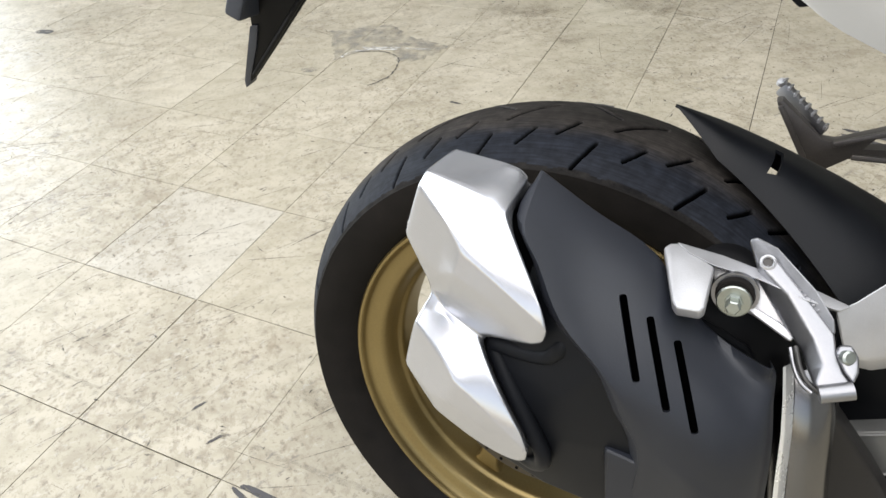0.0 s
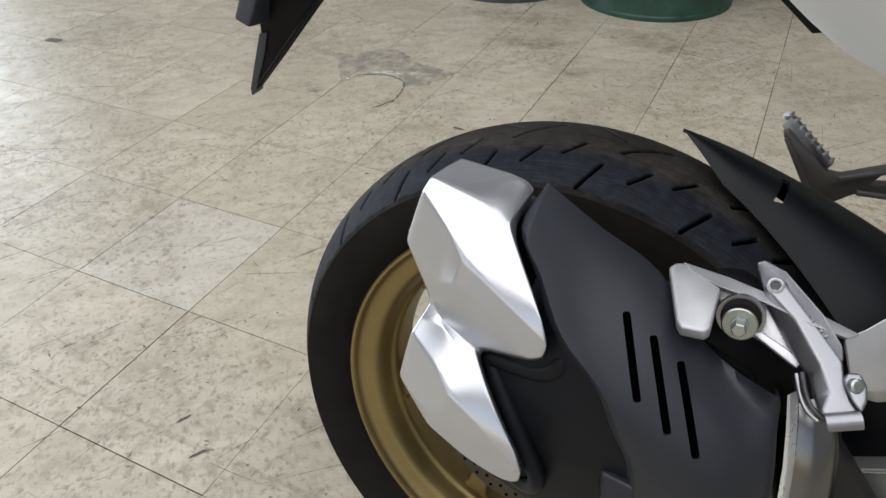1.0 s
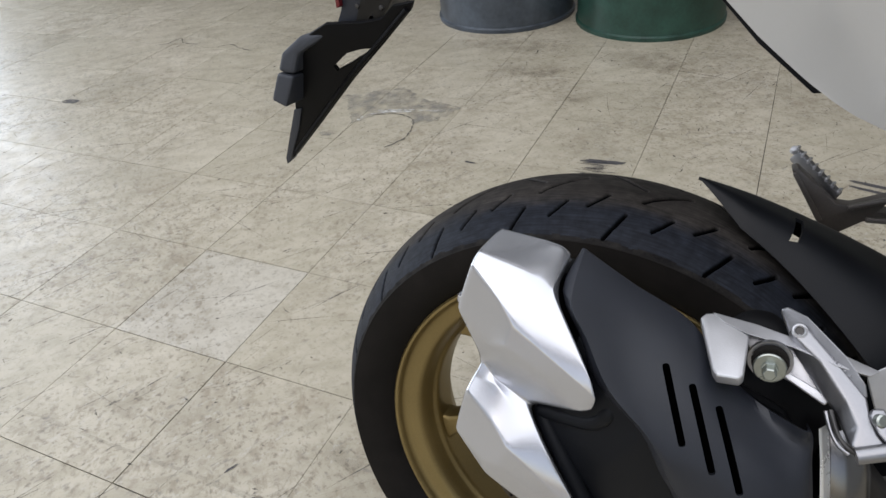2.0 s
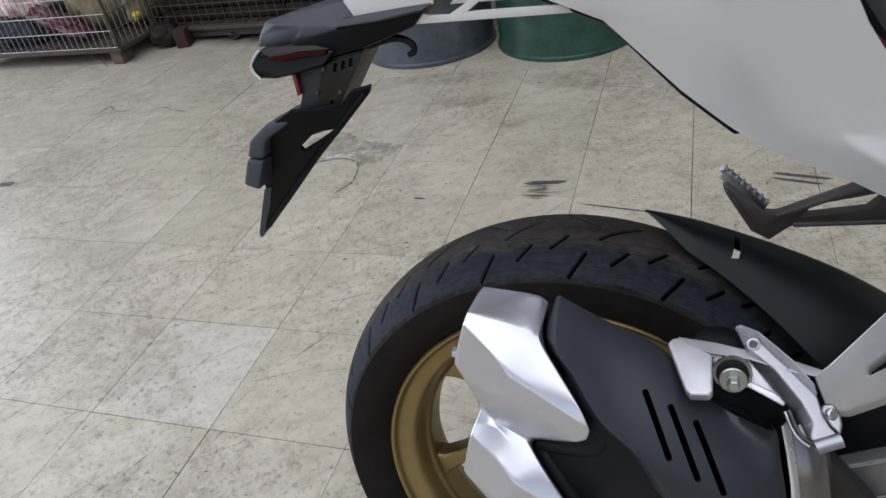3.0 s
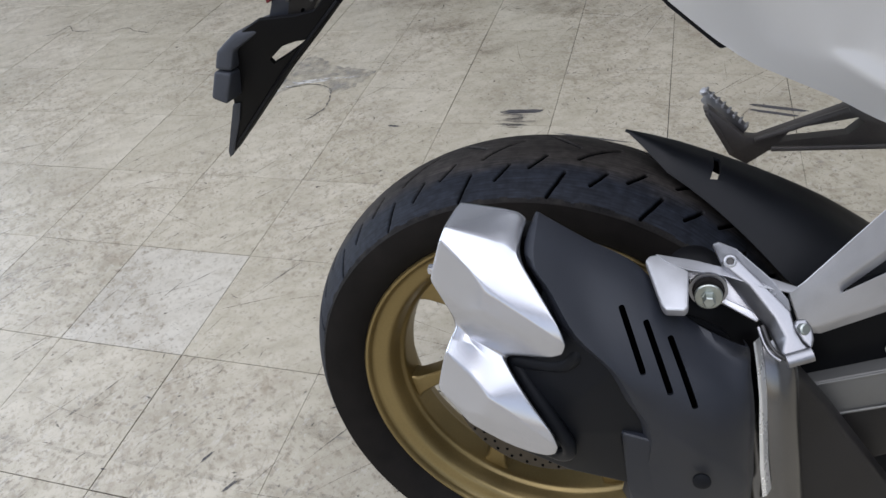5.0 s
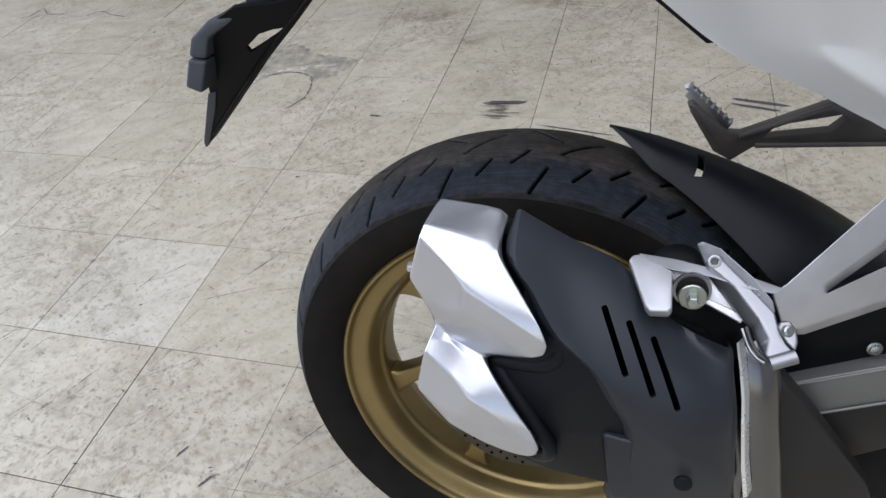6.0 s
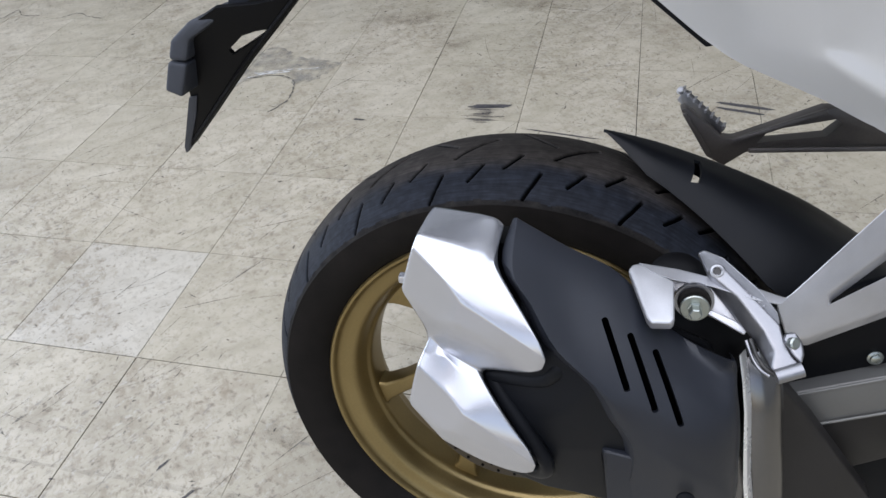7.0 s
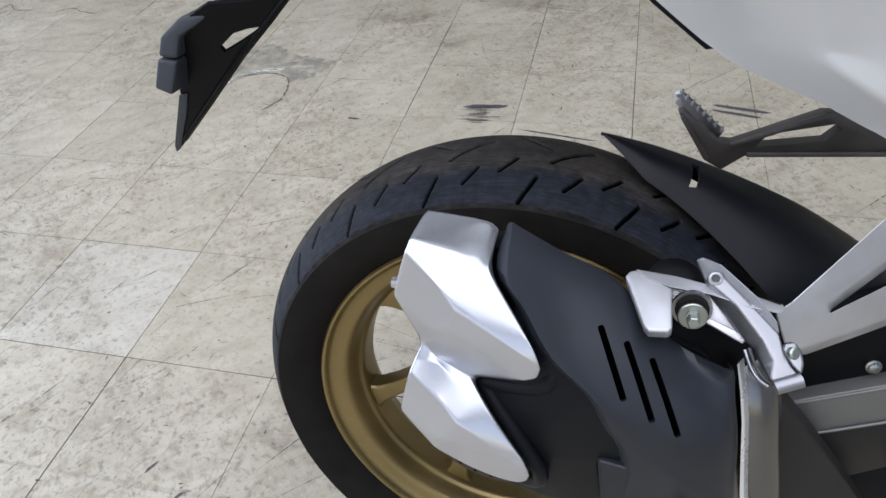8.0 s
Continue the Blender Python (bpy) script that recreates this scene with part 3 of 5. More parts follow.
def build_exhaust():
    body = part("muffler", slab([(0.0, -0.25, 0.585), (0.04, -0.255, 0.595), (0.105, -0.255, 0.58), (0.175, -0.25, 0.545), (0.19, -0.262, 0.36), (0.06, -0.255, 0.385), (0.015, -0.25, 0.46)],
                                [[0, 1, 2, 3, 4, 5, 6]], (0, 0.08, -0.06), 0.012, 3), M_BLACKSATIN, bike, "black muffler body")
    # dark filler added for the black void below the hanger bolt
    part("muffler_bracket", slab([(0.12, -0.235, 0.566), (0.15, -0.228, 0.575), (0.2, -0.23, 0.562), (0.212, -0.232, 0.53), (0.2, -0.24, 0.5), (0.16, -0.25, 0.53)],
                                 [[0, 1, 2, 3, 4, 5]], (0, 0.05, -0.035), 0.004, 2), M_HOLDER, body, "black filler for the dark void behind the foot hanger")
    # the silver end caps: one faceted casting with two arms and rolled edges
    away = Vector((-0.127, 0.773, -0.62))
    c = {"a": (-0.0413, -0.229, 0.6437), "b": (0.0029, -0.236, 0.6409), "b1": (0.0087, -0.236, 0.6388), "b2": (0.0138, -0.234, 0.6326), "c": (0.0106, -0.279, 0.6266), "d": (0.0021, -0.279, 0.6336),
         "e": (-0.0432, -0.276, 0.6461), "f": (-0.0465, -0.281, 0.6379), "g": (-0.0232, -0.2922, 0.6215), "h": (-0.0091, -0.299, 0.6058), "i": (-0.0153, -0.3005, 0.5889), "j": (-0.0289, -0.291, 0.5811),
         "k": (-0.0595, -0.276, 0.5981), "l": (-0.0402, -0.273, 0.5541), "m": (-0.0286, -0.279, 0.5444), "n": (-0.0038, -0.284, 0.5346), "c2": (0.0311, -0.296, 0.6013), "o3": (0.0463, -0.31, 0.581),
         "o2": (0.0499, -0.312, 0.5697), "o1": (0.0473, -0.3075, 0.5578), "o": (0.0407, -0.3052, 0.552), "o0": (0.0237, -0.2975, 0.5451)}
    low = {"A": (-0.0465, -0.2775, 0.5415), "B": (-0.0266, -0.2834, 0.5427), "C": (-0.0069, -0.2912, 0.5276), "D": (-0.0507, -0.284, 0.532), "E": (-0.0228, -0.3003, 0.5185), "F": (-0.0109, -0.308, 0.5069),
           "G": (-0.0183, -0.304, 0.4853), "H": (-0.0347, -0.295, 0.479), "I": (-0.0637, -0.275, 0.4842), "J": (-0.0329, -0.289, 0.4584), "K": (-0.0028, -0.291, 0.4416), "L": (0.0227, -0.297, 0.4388),
           "M": (0.0354, -0.301, 0.4426), "N": (0.0414, -0.305, 0.45), "O": (0.044, -0.3135, 0.4665), "Q": (0.0401, -0.3125, 0.479), "S": (0.0247, -0.306, 0.4986), "T": (0.0098, -0.2968, 0.518)}
    c.update(low)
    faces = ["a b b1 d e", "b1 b2 c d", "e d h g f", "d c c2 h", "h c2 o3 o2", "f g j k", "g h i j", "k j l", "j i m l", "h o2 o1 i", "i o1 o o0", "i o0 n m",
             "l m B A", "A B E D", "B C F E", "B m n C", "C n T F", "F T S", "F S Q O", "F O N G", "G N M L", "G L K J", "D E H I", "E F G H", "H G J", "I H J"]
    soft = {"d h": 0.3, "c2 h": 0.0, "g j": 0.85, "E H": 0.85, "C F": 0.0, "B C": 0.6, "C n": 0.2, "T F": 0.0, "S F": 0.0, "o1 i": 0.6, "o0 i": 0.0, "G N": 0.6, "G L": 0.0, "b1 d": 0.15, "h o2": 0.65, "F O": 0.65, "H G": 0.85, "j i": 0.85, "d c": 0.35, "B E": 0.0, "G J": 0.2}
    part("exhaust_cap", faceted(c, faces, soft, 0.88, away, "a k b2 c n I e f A D l"), M_SILVER, body, "faceted silver exhaust end cap with two arms", 180)
    # black sheet added so the gaps round the caps stay dark
    back = [(0, -0.258, 0.61), (0.012, -0.256, 0.612), (0.056, -0.286, 0.575), (0.06, -0.285, 0.545), (0.02, -0.275, 0.525), (0.052, -0.28, 0.47), (0.05, -0.272, 0.436), (0.02, -0.265, 0.43), (-0.02, -0.26, 0.46), (-0.02, -0.262, 0.53), (-0.01, -0.262, 0.58)]
    part("cap_backing", slab(back, [list(range(11))], away * 0.012), M_HOLDER, body, "added black backing that keeps the gaps round the caps dark")
    part("outlet_pipe", tube([(-0.04, -0.235, 0.595), (0.0, -0.235, 0.58)], 0.018, 28), M_STEEL, body)
    part("outlet_pipe", tube([(-0.045, -0.24, 0.495), (-0.01, -0.24, 0.49)], 0.018, 28), M_STEEL, body)
    # black filler added to darken the gap beside the upper arm
    part("inner_baffle", prism([(-0.02, 0.595), (0.0, 0.614), (0.03, 0.612), (0.05, 0.595), (0.05, 0.56), (-0.01, 0.56)], -0.228, -0.2, 0.004), M_HOLDER, body, "black filler that keeps the gap beside the cap dark")
    part("cap_tab", box(-0.061, -0.254, 0.5935, 0.01, 0.008, 0.0065, 0.002), M_SILVER, body)
    # heat shield: a smoothly curved sheet with a turned-in edge
    rows = [[(0.015, -0.23, 0.63), (0.024, -0.238, 0.639), (0.0595, -0.234, 0.6158), (0.1005, -0.2365, 0.5945), (0.14, -0.262, 0.566), (0.176, -0.28, 0.555), (0.18, -0.266, 0.55)],
            [(0.009, -0.246, 0.609), (0.022, -0.262, 0.623), (0.06, -0.262, 0.608), (0.107, -0.268, 0.588), (0.147, -0.279, 0.562), (0.178, -0.284, 0.546), (0.184, -0.27, 0.544)],
            [(0.025, -0.268, 0.577), (0.035, -0.286, 0.602), (0.068, -0.287, 0.59), (0.114, -0.291, 0.568), (0.153, -0.294, 0.55), (0.18, -0.291, 0.53), (0.186, -0.275, 0.528)],
            [(0.046, -0.287, 0.558), (0.053, -0.303, 0.578), (0.08, -0.304, 0.567), (0.126, -0.307, 0.545), (0.16, -0.305, 0.53), (0.183, -0.298, 0.508), (0.19, -0.282, 0.506)],
            [(0.074, -0.3, 0.545), (0.081, -0.3125, 0.552), (0.104, -0.3145, 0.538), (0.144, -0.3155, 0.518), (0.168, -0.311, 0.505), (0.186, -0.301, 0.485), (0.193, -0.285, 0.483)],
            [(0.093, -0.301, 0.514), (0.099, -0.3125, 0.521), (0.122, -0.315, 0.504), (0.152, -0.315, 0.486), (0.174, -0.31, 0.472), (0.189, -0.3, 0.455), (0.196, -0.284, 0.453)],
            [(0.107, -0.297, 0.478), (0.115, -0.309, 0.479), (0.134, -0.311, 0.472), (0.16, -0.311, 0.455), (0.18, -0.305, 0.44), (0.193, -0.297, 0.425), (0.2, -0.281, 0.423)],
            [(0.1, -0.27, 0.37), (0.106, -0.286, 0.372), (0.134, -0.288, 0.37), (0.165, -0.288, 0.36), (0.187, -0.283, 0.355), (0.202, -0.276, 0.35), (0.208, -0.26, 0.35)]]
    # a dished corner under the foot hanger
    for r, c0, deep in ((1, 3, 0.004), (0, 4, 0.01), (1, 4, 0.011), (2, 4, 0.008), (1, 5, 0.009), (2, 5, 0.003)):
        rows[r][c0] = tuple(Vector(rows[r][c0]) + away * deep)
    # a wall beside the caps, a crisp ridge, and the face behind it
    wall = [(0.0195, -0.23, 0.6345), (0.0158, -0.268, 0.6215), (0.0325, -0.284, 0.5985), (0.0488, -0.299, 0.574), (0.08, -0.306, 0.5465)]
    ridge = [(0.0225, -0.236, 0.6395), (0.0228, -0.28, 0.622), (0.0372, -0.2935, 0.6035), (0.056, -0.307, 0.576), (0.084, -0.314, 0.551)]
    for row, w, r in zip(rows, wall, ridge):
        row[0], row[1] = w, r
    for row in rows:
        edge, inner = Vector(row[1]), Vector(row[2])
        row.insert(2, tuple(edge.lerp(inner, 0.16) + Vector((0.0, -0.001, 0.0006))))
        row.insert(0, tuple(Vector(row[0]) + Vector((-0.127, 0.773, -0.62)) * 0.014))
    lines = [smooth_path(row, 5) for row in rows]
    grid = list(zip(*[smooth_path(col, 4) for col in zip(*lines)]))
    verts = [tuple(p) for row in grid for p in row]
    n = len(grid[0])
    faces = [[a * n + b, (a + 1) * n + b, (a + 1) * n + b + 1, a * n + b + 1] for a in range(len(grid) - 1) for b in range(n - 1)]
    shield = part("heat_shield", slab(verts, faces, (0.0, 0.007, -0.004)), M_SHIELD, body, "dark grey matt heat shield with three slots", 50)
    tops = [Vector((0.088, -0.281, 0.587)), Vector((0.106, -0.284, 0.577)), Vector((0.124, -0.284, 0.564))]
    lows = [Vector((0.106, -0.31, 0.546)), Vector((0.126, -0.312, 0.531)), Vector((0.144, -0.315, 0.522))]
    cutters = []
    for a, b in zip(tops, lows):
        cutters.append(bar(a, b, 0.0047, 0.0047, 0.05, 0.05, (0, -0.8, 0.55), 0.0021))
    cut(shield, *cutters)
    # lower, deeper panel between the caps and the shield, bent along its middle
    v = [(0.002, -0.272, 0.536), (0.0566, -0.296, 0.564), (0.086, -0.306, 0.545), (0.117, -0.302, 0.474), (0.012, -0.283, 0.512), (0.063, -0.2985, 0.508), (0.094, -0.299, 0.474),
         (0.105, -0.284, 0.4), (0.05, -0.276, 0.4), (0.005, -0.272, 0.415), (0.0415, -0.289, 0.46), (0.035, -0.284, 0.44), (0.034, -0.29, 0.49), (0.02, -0.255, 0.6), (0.04, -0.285, 0.585)]
    f = [[0, 14, 1, 2, 5, 4], [2, 3, 6, 5], [4, 5, 12], [12, 5, 6, 10], [10, 6, 7, 8, 11], [11, 8, 9], [0, 13, 14]]
    part("lower_panel", slab(v, f, (0, 0.012, 0), 0.007, 4, 3), M_PANEL, body, "satin black lower muffler panel", 60)
    rim = smooth_path([(0.06, -0.285, 0.569), (0.0558, -0.299, 0.5545), (0.0493, -0.298, 0.5432), (0.0406, -0.295, 0.5369), (0.0234, -0.289, 0.5321), (0.0075, -0.283, 0.5285), (0.005, -0.282, 0.5245),
                       (0.0145, -0.289, 0.5112), (0.028, -0.296, 0.493), (0.0419, -0.3, 0.4703), (0.0486, -0.301, 0.4566), (0.0485, -0.297, 0.4428), (0.04, -0.288, 0.431), (0.025, -0.278, 0.427)], 6)
    part("panel_rim", tube([p + Vector((0.0022, 0.0062, -0.0048)) for p in rim], 0.0062, 16), M_PANEL, body, "rolled black panel edge round the caps", 60)
    v = [(0.0925, -0.303, 0.479), (0.118, -0.309, 0.479), (0.129, -0.308, 0.462), (0.132, -0.29, 0.38), (0.104, -0.29, 0.385), (0.0995, -0.301, 0.425)]
    part("panel_step", slab(v, [[0, 1, 2, 3, 4, 5]], (0, 0.012, 0), 0.0035, 3), M_SHIELD, body, "dark grey raised lower step")
    part("panel_screw", placed(lathe([(0.007, 0), (0.007, 0.002), (0.0045, 0.003), (0.0, 0.003)], 20), axis_to((0.155, -0.3135, 0.447), (0, -1, 0.15))), M_BLACK, body)
    # link pipe towards the engine
    pipe = smooth_path([(0.196, -0.19, 0.535), (0.208, -0.226, 0.5), (0.218, -0.237, 0.44), (0.231, -0.237, 0.37), (0.255, -0.22, 0.27)])
    part("link_pipe", tube(pipe, [0.02] + [0.0225] * (len(pipe) - 1), 40), M_STEEL, body, "bright heat-tinted steel link pipe")
    # rolled flange: its bright reflection is put into a pale, tilted strip
    near = [(0.1893, -0.253, 0.5387), (0.1932, -0.261, 0.5191), (0.1972, -0.267, 0.4947), (0.2006, -0.272, 0.4634), (0.205, -0.276, 0.4281), (0.211, -0.278, 0.3953)]
    v = near + [(x + 0.0018 + 0.0004 * k, y + 0.002, z) for k, (x, y, z) in enumerate(near)]
    part("pipe_flange", slab(v, [[k, k + 1, k + 7, k + 6] for k in range(5)], (0.006, 0.012, -0.004), 0.0006, 2), M_FLANGESTREAK, body, "rolled pipe flange with its bright reflection painted pale", 60)


build_exhaust()


def build_foot_hanger():
    away = Vector((0.1, 0.8, -0.58)).normalized()
    plate = [(0.1055, -0.2354, 0.5992), (0.1088, -0.2308, 0.6004), (0.1134, -0.2294, 0.6008), (0.1374, -0.2457, 0.5975), (0.1355, -0.2803, 0.5886), (0.133, -0.2838, 0.5876), (0.1195, -0.284, 0.5872), (0.1167, -0.2792, 0.5884)]
    hanger = part("foot_hanger", slab(plate, [[0, 1, 2, 3, 4, 5, 6, 7]], (0.001, 0.004, -0.009), 0.0025, 3), M_ALU, bike, "cast aluminium passenger foot hanger")
    top = [(0.1128, -0.2293, 0.6011), (0.1415, -0.2309, 0.5981), (0.1657, -0.236, 0.5952), (0.1972, -0.2424, 0.5916), (0.2156, -0.25, 0.5894),
           (0.2085, -0.258, 0.5898), (0.1891, -0.2559, 0.5917), (0.1643, -0.2471, 0.5947), (0.1362, -0.2453, 0.5979), (0.1207, -0.2385, 0.5999)]
    part("hanger_rib", slab(top, [[0, 1, 8, 9], [1, 2, 7, 8], [2, 3, 6, 7], [3, 4, 5, 6]], away * 0.012, 0.0014, 3), M_ALU, hanger)
    web = [(0.1354, -0.2397, 0.5948), (0.1648, -0.2446, 0.593), (0.1904, -0.2512, 0.5885), (0.198, -0.2586, 0.5796), (0.1866, -0.2651, 0.5686), (0.1798, -0.262, 0.5718), (0.1608, -0.2561, 0.5765), (0.1413, -0.2487, 0.5834)]
    part("hanger_web", slab([Vector(q) + away * 0.009 for q in web], [list(range(8))], away * 0.006, 0.001), M_ALU, hanger)
    strut = [(0.1587, -0.2575, 0.5794), (0.1647, -0.2568, 0.5813), (0.1809, -0.2623, 0.5766), (0.1888, -0.2661, 0.5727), (0.1867, -0.2684, 0.5692), (0.1792, -0.2655, 0.5719)]
    part("hanger_strut", slab([Vector(q) + away * 0.007 for q in strut], [list(range(6))], away * 0.008, 0.0014, 3), M_ALU, hanger)
    part("mount_cover", placed(lathe([(0.0, 0.01), (0.012, 0.009), (0.02, 0.006), (0.025, 0.0), (0.025, -0.02), (0, -0.02)], 32), axis_to((0.15, -0.183, 0.555), (0, -0.75, 0.66))), M_HOLDER, hanger, "dark grey rubber mount cover")
    out = (-0.1, -0.8, 0.58)
    stay = [(0.208, -0.247, 0.583), (0.218, -0.243, 0.5895), (0.246, -0.235, 0.5855), (0.248, -0.235, 0.577), (0.234, -0.245, 0.551), (0.22, -0.25, 0.555),
            (0.279, -0.2, 0.634), (0.34, -0.158, 0.678), (0.337, -0.165, 0.632), (0.29, -0.2, 0.601), (0.296, -0.2, 0.581), (0.37, -0.15, 0.585), (0.38, -0.15, 0.55), (0.304, -0.2, 0.55)]
    part("hanger_stay", slab(stay, [[0, 1, 2, 3, 4, 5], [1, 6, 9, 2], [6, 7, 8, 9], [3, 10, 13, 4], [10, 11, 12, 13]], (0.008, 0.014, -0.017), 0.003, 3), M_ALU, hanger)
    m = axis_to((0.152, -0.256, 0.5822), (-0.05, -0.99, 0.1))
    part("grommet", placed(lathe([(0.0, -0.006), (0.0113, -0.006), (0.0116, -0.003), (0.0108, 0.0), (0.0, 0.0)], 32), m @ pose(0, 0.0022, 0)), M_SIDEWALL, hanger, "black rubber grommet")
    part("bush_collar", placed(lathe([(0.0117, -0.009), (0.014, -0.009), (0.014, -0.0055), (0.0117, -0.0055)], 40, closed=True), m @ pose(0, 0.0016, 0)), M_PEG, hanger, "cast collar round the bush")
    bolt = part("bolt", placed(lathe([(0.0, 0.0005), (0.0104, 0.0005), (0.0104, 0.0018), (0.0096, 0.0024), (0.0, 0.0024)], 32), m), M_ZINC, hanger, "zinc plated bolt with washer")
    part("bolt_head", placed(lathe([(0.0, 0.0022), (0.0056, 0.0022), (0.0054, 0.0036), (0.0046, 0.0038), (0.0046, 0.0105), (0.0038, 0.0116), (0.0, 0.0116)], 6), m), M_ZINC, bolt, smooth=0)
    # folded passenger peg: a flat plate, a raised bar with a rounded end, a fork and a hinge lug
    peg = part("passenger_peg", slab([(0.155, -0.224, 0.609), (0.159, -0.225, 0.612), (0.171, -0.233, 0.611), (0.195, -0.252, 0.597), (0.206, -0.264, 0.587), (0.208, -0.268, 0.58), (0.201, -0.265, 0.577), (0.184, -0.252, 0.58), (0.164, -0.235, 0.593), (0.161, -0.232, 0.598)], [[0, 1, 2, 3, 8, 9], [3, 4, 5, 6, 7, 8]], away * 0.008, 0.002, 3), M_PEG, hanger, "worn bare aluminium folding foot peg")
    v = [(0.1664, -0.2364, 0.6072), (0.1725, -0.2394, 0.6047), (0.1901, -0.2535, 0.5925), (0.2073, -0.2688, 0.5802), (0.2094, -0.2766, 0.5737), (0.2138, -0.285, 0.5671), (0.2037, -0.2826, 0.5682), (0.1971, -0.2718, 0.5767),
         (0.1801, -0.2535, 0.5919), (0.1648, -0.2436, 0.6002), (0.1624, -0.2328, 0.5998), (0.1614, -0.2364, 0.5922), (0.1803, -0.2562, 0.575), (0.1928, -0.2703, 0.5662), (0.1977, -0.2812, 0.56), (0.2008, -0.2927, 0.5584),
         (0.2203, -0.2903, 0.5622)]
    part("peg_bar", slab(v, [[0, 1, 2, 8, 9], [2, 3, 7, 8], [3, 4, 6, 7], [4, 5, 16, 15, 6], [9, 8, 12, 11], [8, 7, 13, 12], [7, 6, 14, 13], [6, 15, 14], [0, 9, 11, 10]], away * 0.006, 0.0017, 3, 12), M_PEG, peg, smooth=40)
    # paler ring paints in the bright facet at the peg's tip
    part("hole_rim", placed(lathe([(0.0028, -0.001), (0.0028, 0.0006), (0.0036, 0.0014), (0.0046, 0.0008), (0.005, -0.001)], 24, closed=True), axis_to((0.1668, -0.2405, 0.6038), (-0.1, -0.8, 0.58))), M_ALU, peg, "pale ring that paints the bright facet at the peg tip")
    # darker plug paints in the shade of the hole
    part("peg_hole", placed(lathe([(0.0, 0.0), (0.0024, 0.0), (0.0033, 0.0006), (0.0036, -0.001), (0.0, -0.001)], 20), axis_to((0.1668, -0.2405, 0.6038), (-0.1, -0.8, 0.58))), M_DARKSTEEL, peg)
    for k in range(8):
        p = Vector((0.178, -0.243, 0.598)).lerp(Vector((0.197, -0.258, 0.588)), k / 7)
        part("peg_rib", bar(p - Vector((0.0012, 0, 0.0012)), p + Vector((0.0012, -0.0005, 0.0006)), 0.0012, 0.0012, 0.002, 0.002, out, 0.0004), M_PEG, peg)
    lug = [(0.2079, -0.2789, 0.5754), (0.2102, -0.2753, 0.5786), (0.2159, -0.2747, 0.5796), (0.2201, -0.2798, 0.5757), (0.221, -0.2866, 0.5701), (0.2189, -0.292, 0.5656), (0.2137, -0.2873, 0.569)]
    part("hinge_lug", slab(lug, [[0, 1, 2, 3, 4, 5, 6]], away * 0.009, 0.0028, 4), M_PEG, peg)
    part("peg_curl", tube([(0.2035, -0.2945, 0.5555), (0.22, -0.2912, 0.561)], 0.0052, 20), M_PEG, peg, smooth=60)
    part("return_spring", tube(smooth_path([(0.1892, -0.2714, 0.5688), (0.1925, -0.2799, 0.5619), (0.1972, -0.2865, 0.5568), (0.2041, -0.2908, 0.5541)], 5), 0.0014, 12), M_DARKSTEEL, peg)
    part("return_spring", tube(smooth_path([(0.1868, -0.2712, 0.567), (0.19, -0.2795, 0.5598), (0.195, -0.2862, 0.5543), (0.201, -0.29, 0.552)], 5), 0.0014, 12), M_PEG, peg)
    m = axis_to((0.2152, -0.2822, 0.5755), (0.4, -0.75, 0.55))
    part("pivot_pin", placed(lathe([(0, -0.004), (0.0042, -0.004), (0.0042, -0.0004), (0.003, 0.0004), (0, 0.0006)], 20), m), M_ZINC, peg)


build_foot_hanger()


